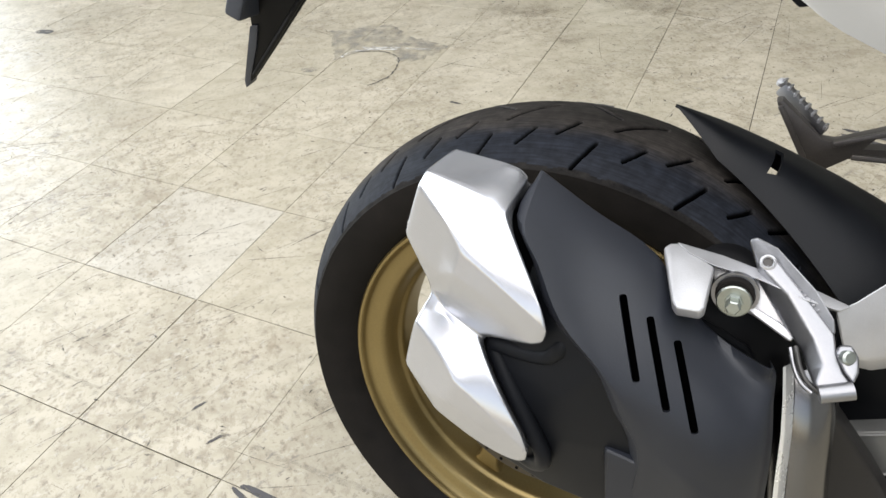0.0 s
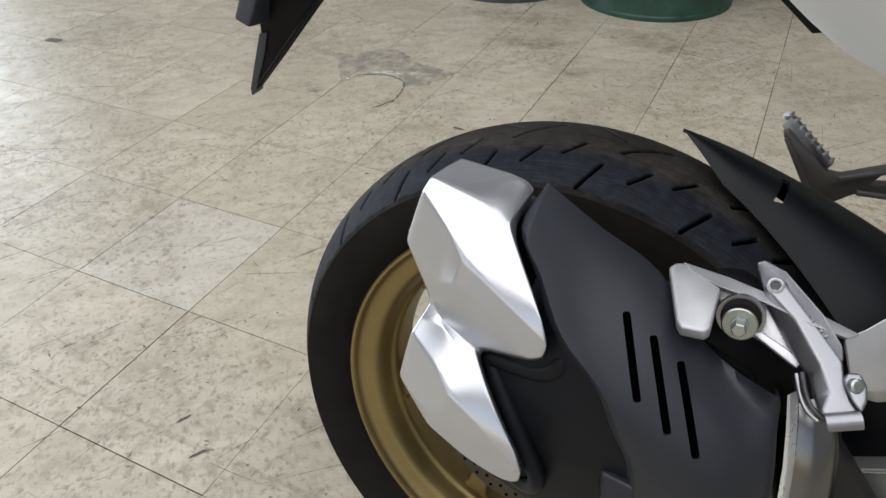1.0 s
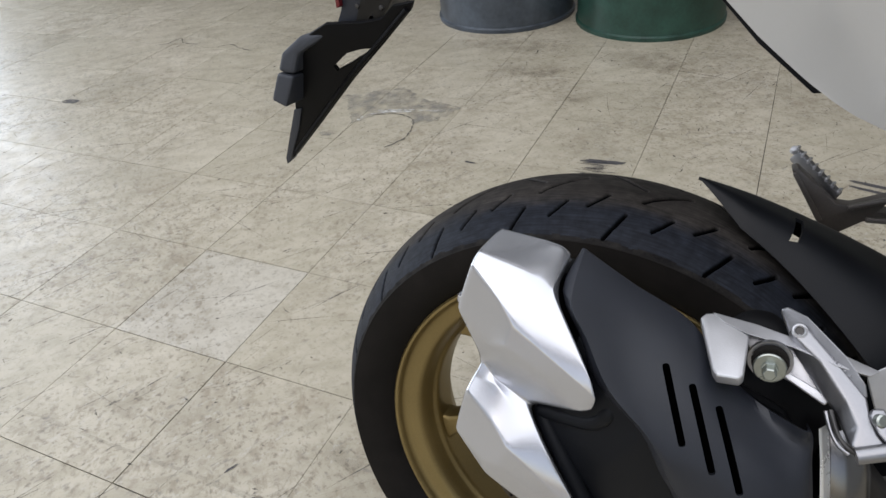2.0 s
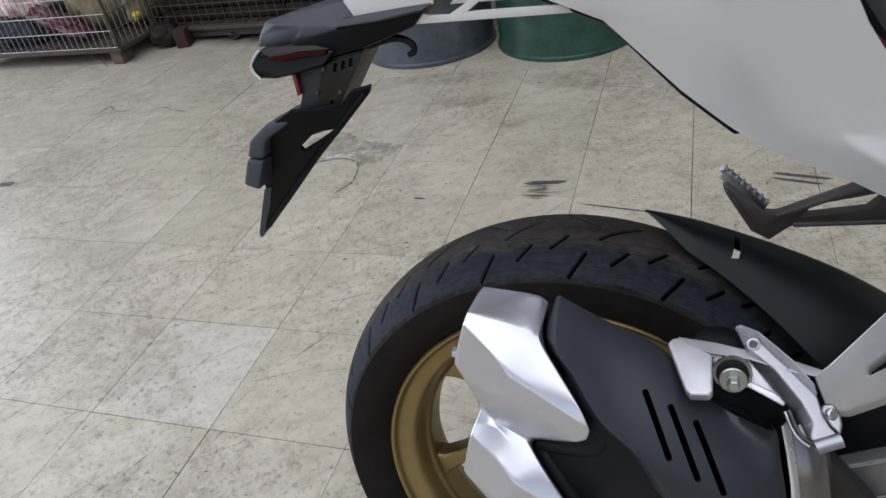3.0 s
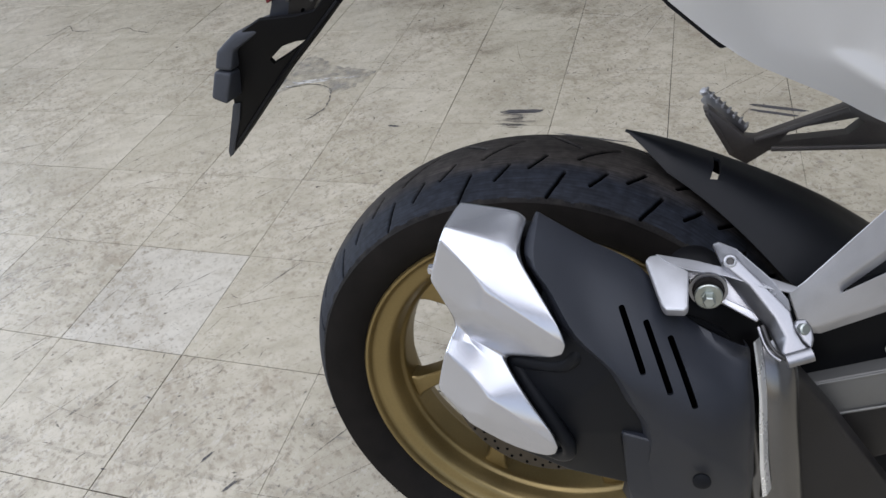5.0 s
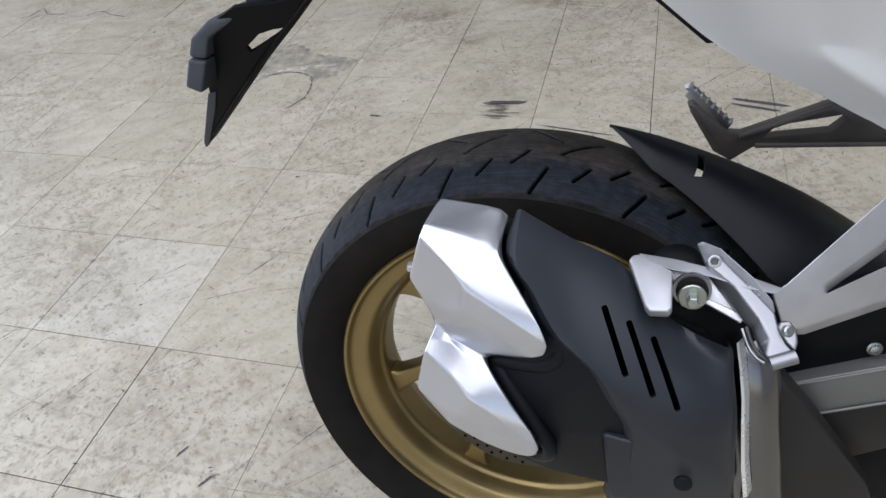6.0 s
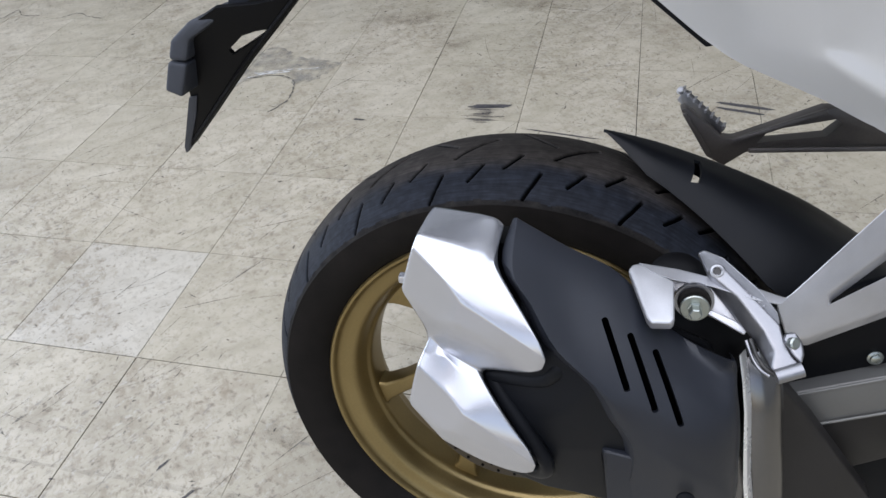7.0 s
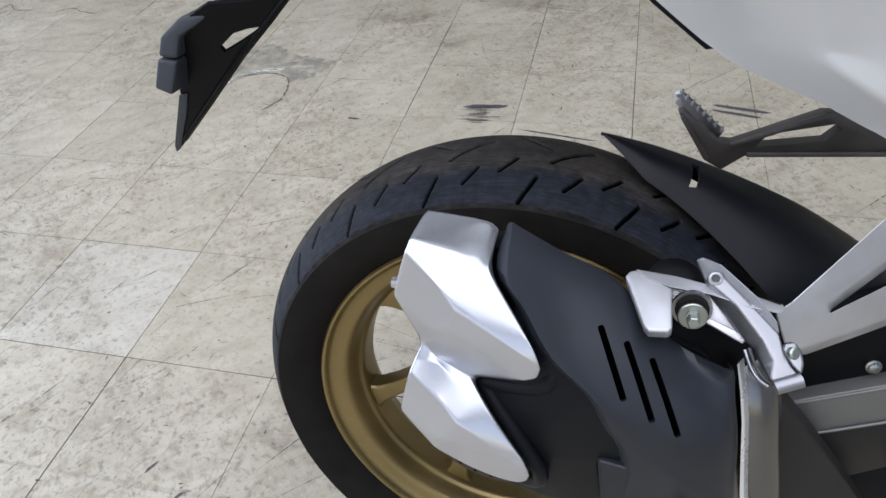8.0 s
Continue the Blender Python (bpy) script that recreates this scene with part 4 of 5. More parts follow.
def build_frame():
    plate = [(0.235, 0.515), (0.45, 0.6), (0.47, 0.49), (0.4, 0.46), (0.25, 0.4)]
    frame_plate = part("frame_plate", prism(plate, -0.155, -0.145, 0.004), M_BLACKSATIN, bike, "black frame side plate")
    part("plate_bolt", placed(lathe([(0, 0), (0.0066, 0), (0.0066, 0.0012), (0.0047, 0.002), (0.0047, 0.0042), (0.0032, 0.005), (0, 0.005)], 24), axis_to((0.328, -0.156, 0.468), (0, -1, 0.1))), M_ZINC, frame_plate, "zinc plated bolt")
    arm = part("swingarm", slab([(0.07, -0.166, 0.361), (0.26, -0.17, 0.43), (0.5, -0.175, 0.528), (0.5, -0.18, 0.49), (0.28, -0.176, 0.395), (0.07, -0.171, 0.316)],
                                [[0, 1, 4, 5], [1, 2, 3, 4]], (0, 0.045, 0), 0.004, 3), M_SWING, bike, "grey painted alloy swingarm")
    # the arm's lower side gets a darker material, painting in its shade
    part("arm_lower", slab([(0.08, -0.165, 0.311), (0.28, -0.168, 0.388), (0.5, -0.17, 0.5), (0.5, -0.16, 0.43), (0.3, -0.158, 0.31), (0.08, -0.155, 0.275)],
                           [[0, 1, 4, 5], [1, 2, 3, 4]], (0, 0.03, 0), 0.004, 2), M_HEEL_ARMSHADE, arm, "swingarm underside with its shade painted dark")
    # thin paler tubes paint the highlights along the arm's edges
    for z in (0.0, -0.037):
        part("arm_rib", tube([(0.07, -0.1675 - 0.13 * (-z), 0.36 + z), (0.26, -0.1715 - 0.13 * (-z), 0.429 + z), (0.5, -0.1765 - 0.13 * (-z), 0.527 + z)], 0.0014, 10), M_SWINGGLINT, arm, "swingarm edge with its highlight painted pale")
    part("heel_guard", slab([(0.222, -0.227, 0.52), (0.236, -0.223, 0.482), (0.268, -0.215, 0.44), (0.338, -0.2, 0.34), (0.38, -0.19, 0.25), (0.27, -0.205, 0.25), (0.235, -0.225, 0.42)],
                            [[0, 1, 2, 3, 4, 5, 6]], (0.004, 0.02, 0.0), 0.005, 3), M_HEEL_ARMSHADE, bike, "dark brown steel heel guard")
    part("pivot_cover", placed(lathe([(0, 0), (0.03, 0), (0.03, 0.006), (0.022, 0.01), (0, 0.01)], 32), axis_to((0.4, -0.165, 0.36), (0, -1, 0))), M_BLACK, bike)
    # engine-side cover that closes the view below the frame
    part("lower_cover", prism([(0.3, 0.42), (0.55, 0.53), (0.6, 0.2), (0.36, 0.2)], -0.13, -0.1, 0.006), M_BLACK, bike, "black lower engine cover")
    # far side passenger hanger
    left = [(0.177, 0.597), (0.183, 0.6), (0.226, 0.564), (0.24, 0.563), (0.328, 0.6), (0.42, 0.6), (0.42, 0.552), (0.255, 0.547), (0.232, 0.529), (0.211, 0.541)]
    far = part("far_hanger", prism(left, 0.105, 0.123, 0.0025), M_FARCAST, bike, "dark grey cast foot hanger of the far side")
    cut(far, prism([(0.264, 0.5585), (0.275, 0.574), (0.341, 0.5875), (0.349, 0.582), (0.335, 0.5675)], 0.08, 0.14, 0.0))
    part("far_rib", bar((0.237, 0.104, 0.5605), (0.33, 0.104, 0.5975), 0.006, 0.006, 0.006, 0.006, (0, -1, 0.2), 0.0015), M_FARCAST, far)
    part("far_rib", bar((0.256, 0.104, 0.55), (0.42, 0.104, 0.5555), 0.006, 0.006, 0.006, 0.006, (0, -1, 0.2), 0.0015), M_FARCAST, far)
    part("far_rib", bar((0.181, 0.104, 0.594), (0.214, 0.104, 0.543), 0.005, 0.006, 0.005, 0.005, (0, -1, 0.2), 0.0015), M_FARCAST, far)
    peg = part("far_peg", bar((0.182, 0.15, 0.6), (0.228, 0.12, 0.5655), 0.009, 0.009, 0.016, 0.014, (0.3, -0.3, 0.9), 0.003), M_PEG, far, "bare aluminium ribbed foot peg")
    for k in range(8):
        p = Vector((0.182, 0.15, 0.6065)).lerp(Vector((0.227, 0.121, 0.5725)), k / 7)
        part("peg_rib", bar(p - Vector((0.0, 0.006, 0)), p + Vector((0.004, 0.006, 0)), 0.003, 0.003, 0.0045, 0.0045, (0, 0, 1), 0.0008), M_ALU, peg)
    part("peg_knob", placed(lathe([(0.0, -0.004), (0.004, -0.003), (0.0055, 0.0), (0.004, 0.003), (0.0, 0.004)], 20), axis_to((0.181, 0.148, 0.605), (-0.3, -0.5, 0.8))), M_ALU, peg)


build_frame()


def build_hugger():
    """Curved mudguard over the tyre's front upper quarter."""
    bm = bmesh.new()
    rows, N, K = [], 28, 14
    for i in range(N + 1):
        t = i / N
        a = radians(76.27 - 50 * t)
        r = 0.3344 + 0.0825 * t ** 2.194
        row = []
        reach = min(1.0, 0.25 + 1.258 * t ** 1.432, 0.015 + 1.9 * t)
        for k in range(K + 1):
            u = -1 + 2 * k / K
            drop = 0.0544 * abs(u) ** 3.63 * reach
            row.append(bm.verts.new(WHEEL @ Vector(((r - drop) * math.cos(a), 0.0824 * u * reach - 0.0007, (r - drop) * math.sin(a)))))
        rows.append(row)
    for a, b in zip(rows, rows[1:]):
        for k in range(K):
            bm.faces.new([a[k], b[k], b[k + 1], a[k + 1]])
    bmesh.ops.recalc_face_normals(bm, faces=bm.faces)
    bmesh.ops.solidify(bm, geom=bm.faces[:], thickness=0.003)
    hug = part("hugger", bm, M_HUGGER, bike, "black plastic hugger mudguard over the rear tyre", 40)
    cut(hug, box(0.176, -0.055, 0.598, 0.0072, 0.03, 0.05, 0.0, pose(0, 0, 0, 0, 25, 0)))


build_hugger()


def build_tail():
    # white side panels: smooth skins with one soft crease and a ridge above the turned-under lower band
    v = [(-0.05, -0.062, 0.868), (0.054, -0.085, 0.828), (0.118, -0.102, 0.768), (0.166, -0.115, 0.73), (0.19, -0.12, 0.718), (0.248, -0.133, 0.6955), (0.285, -0.141, 0.677), (0.42, -0.15, 0.61),
         (0.175, -0.132, 0.764), (0.138, -0.143, 0.838), (0.12, -0.168, 0.95), (0.212, -0.138, 0.744), (0.286, -0.1575, 0.701), (0.42, -0.166, 0.63),
         (0.192, -0.17, 0.91), (0.237, -0.159, 0.821), (0.266, -0.153, 0.778), (0.355, -0.153, 0.7), (0.45, -0.152, 0.655), (-0.05, -0.056, 0.94), (0.05, -0.09, 0.945), (0.28, -0.147, 0.728)]
    f = [[0, 1, 9, 20, 19], [1, 2, 8, 9], [2, 3, 4, 8], [20, 9, 10], [4, 5, 11, 8], [5, 6, 12, 11], [6, 7, 13, 12],
         [8, 11, 15, 9], [9, 15, 14, 10], [11, 21, 16, 15], [11, 12, 21], [12, 17, 16, 21], [12, 13, 18, 17]]
    crease = {(10, 9): 1.0, (9, 8): 0.85, (11, 12): 0.75, (12, 13): 0.75, (11, 21): 0.8, (12, 21): 0.0}
    for s in (1, -1):
        part("tail_panel", skin([(x, y * s, z) for x, y, z in v], f, crease, 0.004), M_WHITE, bike, "glossy pearl white tail fairing panel", 50)
        rail = [(-0.121, 0.834), (0.019, 0.8325), (0.06, 0.833), (0.06, 0.84), (0.006, 0.8405), (-0.068, 0.8415), (-0.052, 0.852), (-0.02, 0.875), (-0.04, 0.875), (-0.07, 0.8485), (-0.086, 0.84), (-0.104, 0.841), (-0.119, 0.846), (-0.116, 0.839)]
        part("tail_rail", slab([(x, -0.074 * s, z) for x, z in rail], [[0, 1, 4, 5, 10, 11, 13], [1, 2, 3, 4], [5, 6, 7, 8, 9, 10], [11, 12, 13]], (0, 0.006 * s, 0), 0.0012), M_WHITE, bike, "white tail rail")
    part("tail_rail", slab([(-0.188, -0.072, 0.86), (-0.178, -0.072, 0.843), (-0.14, -0.072, 0.846), (-0.1, -0.072, 0.85), (-0.1, -0.068, 0.875), (-0.185, -0.068, 0.875)],
                           [[0, 1, 2, 3, 4, 5]], (0, 0.006, 0), 0.0015), M_WHITE, bike, "white tail edge above the cowl")
    # dark undertail
    under = [(-0.05, -0.055, 0.862), (0.054, -0.082, 0.822), (0.117, -0.098, 0.7605), (0.16, -0.11, 0.7275), (0.176, -0.113, 0.731), (0.3, -0.1, 0.71)]
    n = len(under)
    part("undertail", slab(under + [(x, -y, z) for x, y, z in under], [[k, k + 1, n + k + 1, n + k] for k in range(n - 1)], (0, 0, 0.02), 0.002), M_BLACK, bike, "black plastic undertail")
    part("seat", slab([(-0.05, -0.06, 0.93), (0.16, -0.115, 0.945), (0.232, -0.138, 0.832), (0.262, -0.14, 0.788), (0.36, -0.142, 0.71), (0.5, -0.14, 0.69),
                       (-0.05, 0.06, 0.93), (0.16, 0.115, 0.945), (0.232, 0.138, 0.832), (0.262, 0.14, 0.788), (0.36, 0.142, 0.71), (0.5, 0.14, 0.69)],
                      [[k, k + 1, k + 7, k + 6] for k in range(5)], [(0.01, 0, 0.06)] * 12, 0.012, 3), M_SEAT, bike, "black vinyl passenger seat")
    part("seat_trim", slab([(0.246, -0.15, 0.81), (0.258, -0.15, 0.786), (0.268, -0.15, 0.773), (0.36, -0.152, 0.697), (0.37, -0.148, 0.715), (0.282, -0.146, 0.787), (0.262, -0.146, 0.797)],
                           [[0, 1, 6], [1, 2, 5, 6], [2, 3, 4, 5]], (0, 0.004, 0.0), 0.001), M_MAGENTA, bike, "crimson painted trim under the seat")


build_tail()


def build_plate_holder():
    Y = 0.07
    # the flap leans in towards the middle of the bike at its lower tip
    lean = Vector((0, 0.005, 0.002))
    flap = [(-0.3782, -0.0051, 0.5841), (-0.3574, -0.0121, 0.5995), (-0.3118, -0.0314, 0.6427), (-0.247, -0.0594, 0.7052), (-0.2033, -0.0766, 0.7437), (-0.1679, -0.0911, 0.776), (-0.1641, -0.0945, 0.7837),
            (-0.1863, -0.0924, 0.779), (-0.201, -0.0869, 0.7667), (-0.2209, -0.0852, 0.7628), (-0.262, -0.083, 0.76), (-0.292, -0.0765, 0.745), (-0.316, -0.068, 0.724), (-0.325, -0.056, 0.698),
            (-0.332, -0.0449, 0.6728), (-0.3351, -0.0401, 0.6623), (-0.3471, -0.0318, 0.6436)]
    holder = part("plate_holder", slab(flap, [list(range(len(flap)))], lean, 0.0015), M_HOLDER, bike, "black plastic number plate holder")
    hole = [(-0.2676, -0.0645, 0.7166), (-0.2475, -0.0712, 0.7316), (-0.2314, -0.0733, 0.7363), (-0.2166, -0.0742, 0.7383), (-0.2285, -0.0707, 0.7306), (-0.2476, -0.066, 0.7201), (-0.2652, -0.0621, 0.7113)]
    cut(holder, slab([Vector(q) - 8 * lean for q in hole], [list(range(7))], 16 * lean))
    edge = [(-0.3359, -0.0402, 0.6623), (-0.3253, -0.0411, 0.6645), (-0.3388, -0.0297, 0.6389), (-0.3715, -0.0069, 0.588), (-0.3787, -0.0047, 0.5831), (-0.3763, -0.0091, 0.5929), (-0.3572, -0.0238, 0.6258)]
    part("holder_edge", slab([Vector(q) - 0.4 * lean for q in edge], [list(range(7))], (-0.004, 0.02, 0), 0.0012), M_GREYPLASTIC, holder)
    # a stiffening rib along the lower edge
    part("holder_rib", tube(smooth_path([Vector(q) - 0.2 * lean for q in ((-0.36, -0.0125, 0.602), (-0.314, -0.033, 0.646), (-0.2505, -0.0605, 0.7075), (-0.206, -0.078, 0.747), (-0.172, -0.0915, 0.777))], 5), 0.0026, 10), M_HOLDER, holder)
    upper = [(-0.3255, 0.7115), (-0.306, 0.709), (-0.298, 0.73), (-0.25, 0.756), (-0.294, 0.748), (-0.318, 0.73)]
    lower = [(-0.337, 0.681), (-0.32, 0.674), (-0.3065, 0.7075), (-0.326, 0.71)]
    part("holder_cover", prism(upper, -Y - 0.009, -Y + 0.07, 0.0055, 4), M_GREYPLASTIC, holder, "dusty dark grey cover")
    part("holder_cover", prism(lower, -Y - 0.009, -Y + 0.07, 0.004, 4), M_GREYPLASTIC, holder, "dusty dark grey cover")
    stem = [(-0.262, 0.752), (-0.253, 0.772), (-0.251, 0.8), (-0.215, 0.808), (-0.176, 0.814), (-0.215, 0.757), (-0.232, 0.742)]
    part("holder_stem", prism(stem, -Y + 0.004, -Y + 0.06, 0.003), M_SHIELD, holder, "dark grey bracket stem")
    plate = part("stem_plate", prism([(-0.221, 0.803), (-0.175, 0.813), (-0.212, 0.757), (-0.227, 0.741), (-0.239, 0.747)], -Y - 0.003, -Y + 0.003, 0.001), M_STEMPLATE, holder, "dull brown black steel bracket plate")
    cut(plate, *[prism([(x, z), (x + 0.0045, z + 0.001), (x + 0.002, z - 0.0075), (x - 0.0025, z - 0.0085)], -Y - 0.02, -Y + 0.02) for x, z in ((-0.208, 0.8035), (-0.199, 0.8055), (-0.1905, 0.8075), (-0.219, 0.767))])
    for x, z in ((-0.22, 0.799), (-0.231, 0.776), (-0.206, 0.775)):
        part("holder_screw", placed(lathe([(0, 0), (0.0026, 0), (0.002, 0.0015), (0, 0.002)], 14), axis_to((x, -Y - 0.003, z), (0, -1, 0))), M_DARKSTEEL, holder)
    part("reflector", prism([(-0.2565, 0.8), (-0.2525, 0.8), (-0.2505, 0.775), (-0.2545, 0.773)], -Y - 0.002, -Y + 0.06, 0.001), M_RED, holder, "red rear reflector")
    v = [(-0.2892, -0.076, 0.8208), (-0.2975, -0.076, 0.8112), (-0.2976, -0.076, 0.8032), (-0.2898, -0.076, 0.7935), (-0.2719, -0.0775, 0.793), (-0.2522, -0.079, 0.7957), (-0.2167, -0.079, 0.8023), (-0.2018, -0.078, 0.8161), (-0.2215, -0.074, 0.823), (-0.2486, -0.072, 0.825), (-0.2772, -0.073, 0.8233)]
    light = part("tail_light", slab(v, [list(range(11))], (-0.01, 0.14, 0.006), 0.004, 3), M_TAILLIGHT, bike, "dark smoked tail light unit")
    part("light_top", slab([(-0.2802, -0.0775, 0.8194), (-0.2604, -0.0755, 0.8235), (-0.2237, -0.0755, 0.823), (-0.2065, -0.078, 0.8184), (-0.2368, -0.08, 0.8185), (-0.2719, -0.08, 0.8149)], [[0, 1, 2, 3, 4, 5]], (0, 0.01, 0), 0.001), M_STEMPLATE, light, "brown-grey top of the lamp")
    part("light_lens", slab([(-0.2764, -0.0795, 0.8136), (-0.2681, -0.081, 0.8164), (-0.2368, -0.0815, 0.8175), (-0.2095, -0.0805, 0.8177), (-0.2133, -0.0805, 0.8136), (-0.2378, -0.081, 0.8131), (-0.2631, -0.0805, 0.811)], [[0, 1, 2, 3, 4, 5, 6]], (0, 0.008, 0), 0.001), M_LENS, light, "dull dark red lamp lens")
    part("light_edge", tube(smooth_path([(-0.2845, -0.0755, 0.8222), (-0.292, -0.0755, 0.8152), (-0.2968, -0.0755, 0.8075), (-0.295, -0.0758, 0.8), (-0.2885, -0.0765, 0.7932)], 4), 0.0015, 8), M_WHITE, light, "pale rim")
    v = [(-0.3002, -0.05, 0.8214), (-0.2942, -0.05, 0.8347), (-0.2857, -0.048, 0.8467), (-0.2696, -0.06, 0.8433), (-0.2384, -0.066, 0.8416), (-0.2402, -0.07, 0.831), (-0.2556, -0.062, 0.8236),
         (-0.2546, -0.05, 0.8527), (-0.214, -0.055, 0.8585), (-0.1924, -0.06, 0.8603), (-0.1754, -0.072, 0.8453), (-0.1944, -0.076, 0.8385), (-0.2023, -0.076, 0.8286), (-0.2221, -0.074, 0.8243)]
    part("tail_cowl", slab(v, [[0, 1, 3, 4, 5, 6], [1, 2, 3], [2, 7, 4, 3], [7, 8, 4], [4, 8, 9, 10, 11], [4, 11, 12, 5], [5, 12, 13, 6]], (-0.004, 0.1, 0.0), 0.003, 3, 6), M_SHIELD, bike, "dusty dark grey plastic tail cowl")
    part("cowl_wing", slab([(-0.2, -0.08, 0.837), (-0.19, -0.078, 0.845), (-0.14, -0.08, 0.8485), (-0.1, -0.082, 0.851), (-0.108, -0.082, 0.845), (-0.15, -0.084, 0.84)],
                           [[0, 1, 2, 3, 4, 5]], (0, 0.012, 0.001), 0.003, 3), M_SHIELD, bike, "dusty dark grey plastic tail wing")
    part("cowl_lower", slab([(-0.254, -0.072, 0.802), (-0.176, -0.074, 0.815), (-0.12, -0.078, 0.832), (-0.104, -0.08, 0.85), (-0.14, -0.08, 0.846), (-0.21, -0.078, 0.834), (-0.255, -0.07, 0.826)],
                            [[0, 1, 2, 3, 4, 5, 6]], (0, 0.1, 0.005), 0.004, 2), M_HOLDER, bike, "black lower tail cowl")
    hook = smooth_path([(-0.175, -0.06, 0.816), (-0.155, -0.06, 0.8205), (-0.14, -0.06, 0.8205), (-0.1285, -0.06, 0.814), (-0.128, -0.06, 0.807), (-0.134, -0.06, 0.8045)])
    part("luggage_hook", tube(hook, [0.0042 - 0.0015 * k / len(hook) for k in range(len(hook))], 14), M_BLACK, bike, "black plastic luggage hook")


build_plate_holder()


# ---- drums ----
def drum(m, material, label):
    d = thing("drum", m, label, "drum", "drums by the cages")
    prof = [(0.27, 0.012), (0.272, 0.0), (0.291, 0.0), (0.292, 0.014), (0.285, 0.02), (0.284, 0.27), (0.287, 0.285), (0.292, 0.295), (0.287, 0.305), (0.284, 0.32),
            (0.284, 0.56), (0.287, 0.575), (0.292, 0.585), (0.287, 0.595), (0.284, 0.61), (0.285, 0.85), (0.292, 0.86), (0.292, 0.88), (0.275, 0.88), (0.272, 0.865)]
    part("drum_body", lathe(prof, 96), material, d)
    part("bung", placed(lathe([(0, 0), (0.035, 0), (0.035, 0.015), (0.028, 0.018), (0, 0.018)], 24), pose(0.17, 0.05, 0.864)), M_BLACK, d)
    return d


drum(pose(0.405, 2.185, 0, 0, 0, 20), M_GREEN, "dark green painted steel drum standing on the tiles")
drum(pose(-0.2, 2.175, 0, 0, 0, 80), M_BLUE, "faded grey blue drum standing beside a green one")


# ---- cages ----
def cage(m, wide, deep, high, dx, dz, material, label, shade_boards=False):
    c = thing("wire_cage", m, label, "wire cage", "wire cages by the wall")

    def rods(name, lines, r):
        bm = bmesh.new()
        for a, b in lines:
            t = tube([a, b], r, 6)
            me = bpy.data.meshes.new("tmp")
            t.to_mesh(me)
            t.free()
            bm.from_mesh(me)
            bpy.data.meshes.remove(me)
        return part(name, bm, material, c)

    for name, fx in (("front_mesh", 0.0), ("back_mesh", deep)):
        rods(name, [((i * dx, fx, 0), (i * dx, fx, high)) for i in range(int(wide / dx) + 1)] + [((0, fx, k * dz), (wide, fx, k * dz)) for k in range(int(high / dz) + 1)], 0.0024)
    for name, x in (("side_mesh", 0.0), ("side_mesh", wide)):
        rods(name, [((x, i * dx, 0), (x, i * dx, high)) for i in range(int(deep / dx) + 1)] + [((x, 0, k * dz), (x, deep, k * dz)) for k in range(int(high / dz) + 1)], 0.0024)
    # dark sheet added to paint in the shade at the cage bottom
    part("base_sheet", box(wide / 2, deep / 2, -0.004, wide - 0.03, deep - 0.03, 0.004), M_CAGEDIM, c, "added dark sheet for the shade at the cage bottom")
    rods("base_mesh", [((i * 0.08, 0, 0), (i * 0.08, deep, 0)) for i in range(int(wide / 0.08) + 1)], 0.003)
    for k in range(4):
        part("base_rail", box(wide / 2 if k < 2 else (0, wide)[k - 2], (0, deep)[k] if k < 2 else deep / 2, -0.012, wide + 0.03 if k < 2 else 0.03, 0.03 if k < 2 else deep, 0.02, 0.003), M_RUST, c)
    # dark boards added where only shade lies under the cage
    if shade_boards:
        for y in (0.05, deep / 2, deep - 0.05):
            part("skid_board", box(wide / 2, y, -0.044, wide - 0.02, 0.07, 0.042, 0.004), M_CAGEDIM, c, "added dark board for the shade under the cage")
    for x in (0, wide):
        for y in (0, deep):
            part("corner_post", box(x, y, high / 2, 0.012, 0.012, high, 0.002), M_RUST, c)
            part("wooden_foot", box(x - math.copysign(0.05, x - 0.1), y + (0.05 if y < 0.1 else -0.05), -0.0565, 0.07, 0.09, 0.066, 0.004), M_WOOD, c)
    return c


cage(pose(-2.96, 2.14, 0.0905, 0, 0, -1), 1.1, 0.9, 0.75, 0.04, 0.085, M_WIRE, "galvanised wire cage on wooden feet filled with rubbish")
cage(pose(-1.835, 2.4, 0.0905, 0, 0, -2), 1.15, 0.9, 0.75, 0.052, 0.055, M_RUST, "rusty brown wire cage with added dark crates near the drums", True)


def lump(name, m, sx, sy, sz, material, label, category, seed, rough=0.35):
    """A crumpled bag or sheet."""
    bm = bmesh.new()
    bmesh.ops.create_icosphere(bm, subdivisions=4, radius=1.0)
    for v in bm.verts:
        n = noise.fractal(v.co * 1.6 + Vector((seed, 0, 0)), 1.0, 2.2, 4)
        r = noise.noise(v.co * 4.5 + Vector((0, seed, 0)))
        v.co *= 1 + rough * n + 0.08 * abs(r)
        v.co = Vector((v.co.x * sx, v.co.y * sy, max(v.co.z, -0.85) * sz))
    ob = part(name, bm, material, smooth=60)
    ob.matrix_world = m
    return tagged(ob, label, category)


def crate(m, sx, sy, sz):
    """A dark slatted crate, added to make the inside of the cage dark."""
    c = thing("crate", m, "added dark crate standing in for the dim inside of the cage", "crate", "crates in the cage")
    part("crate_body", box(0, 0, sz / 2, sx - 0.03, sy - 0.03, sz - 0.004, 0.006), M_BLACK, c)
    for k in range(5):
        for y in (-sy / 2, sy / 2):
            part("slat", box(0, y + (0.007 if y < 0 else -0.007), (k + 0.5) * sz / 5, sx, 0.012, sz / 5 - 0.012, 0.002), M_CRATE, c)
    return c


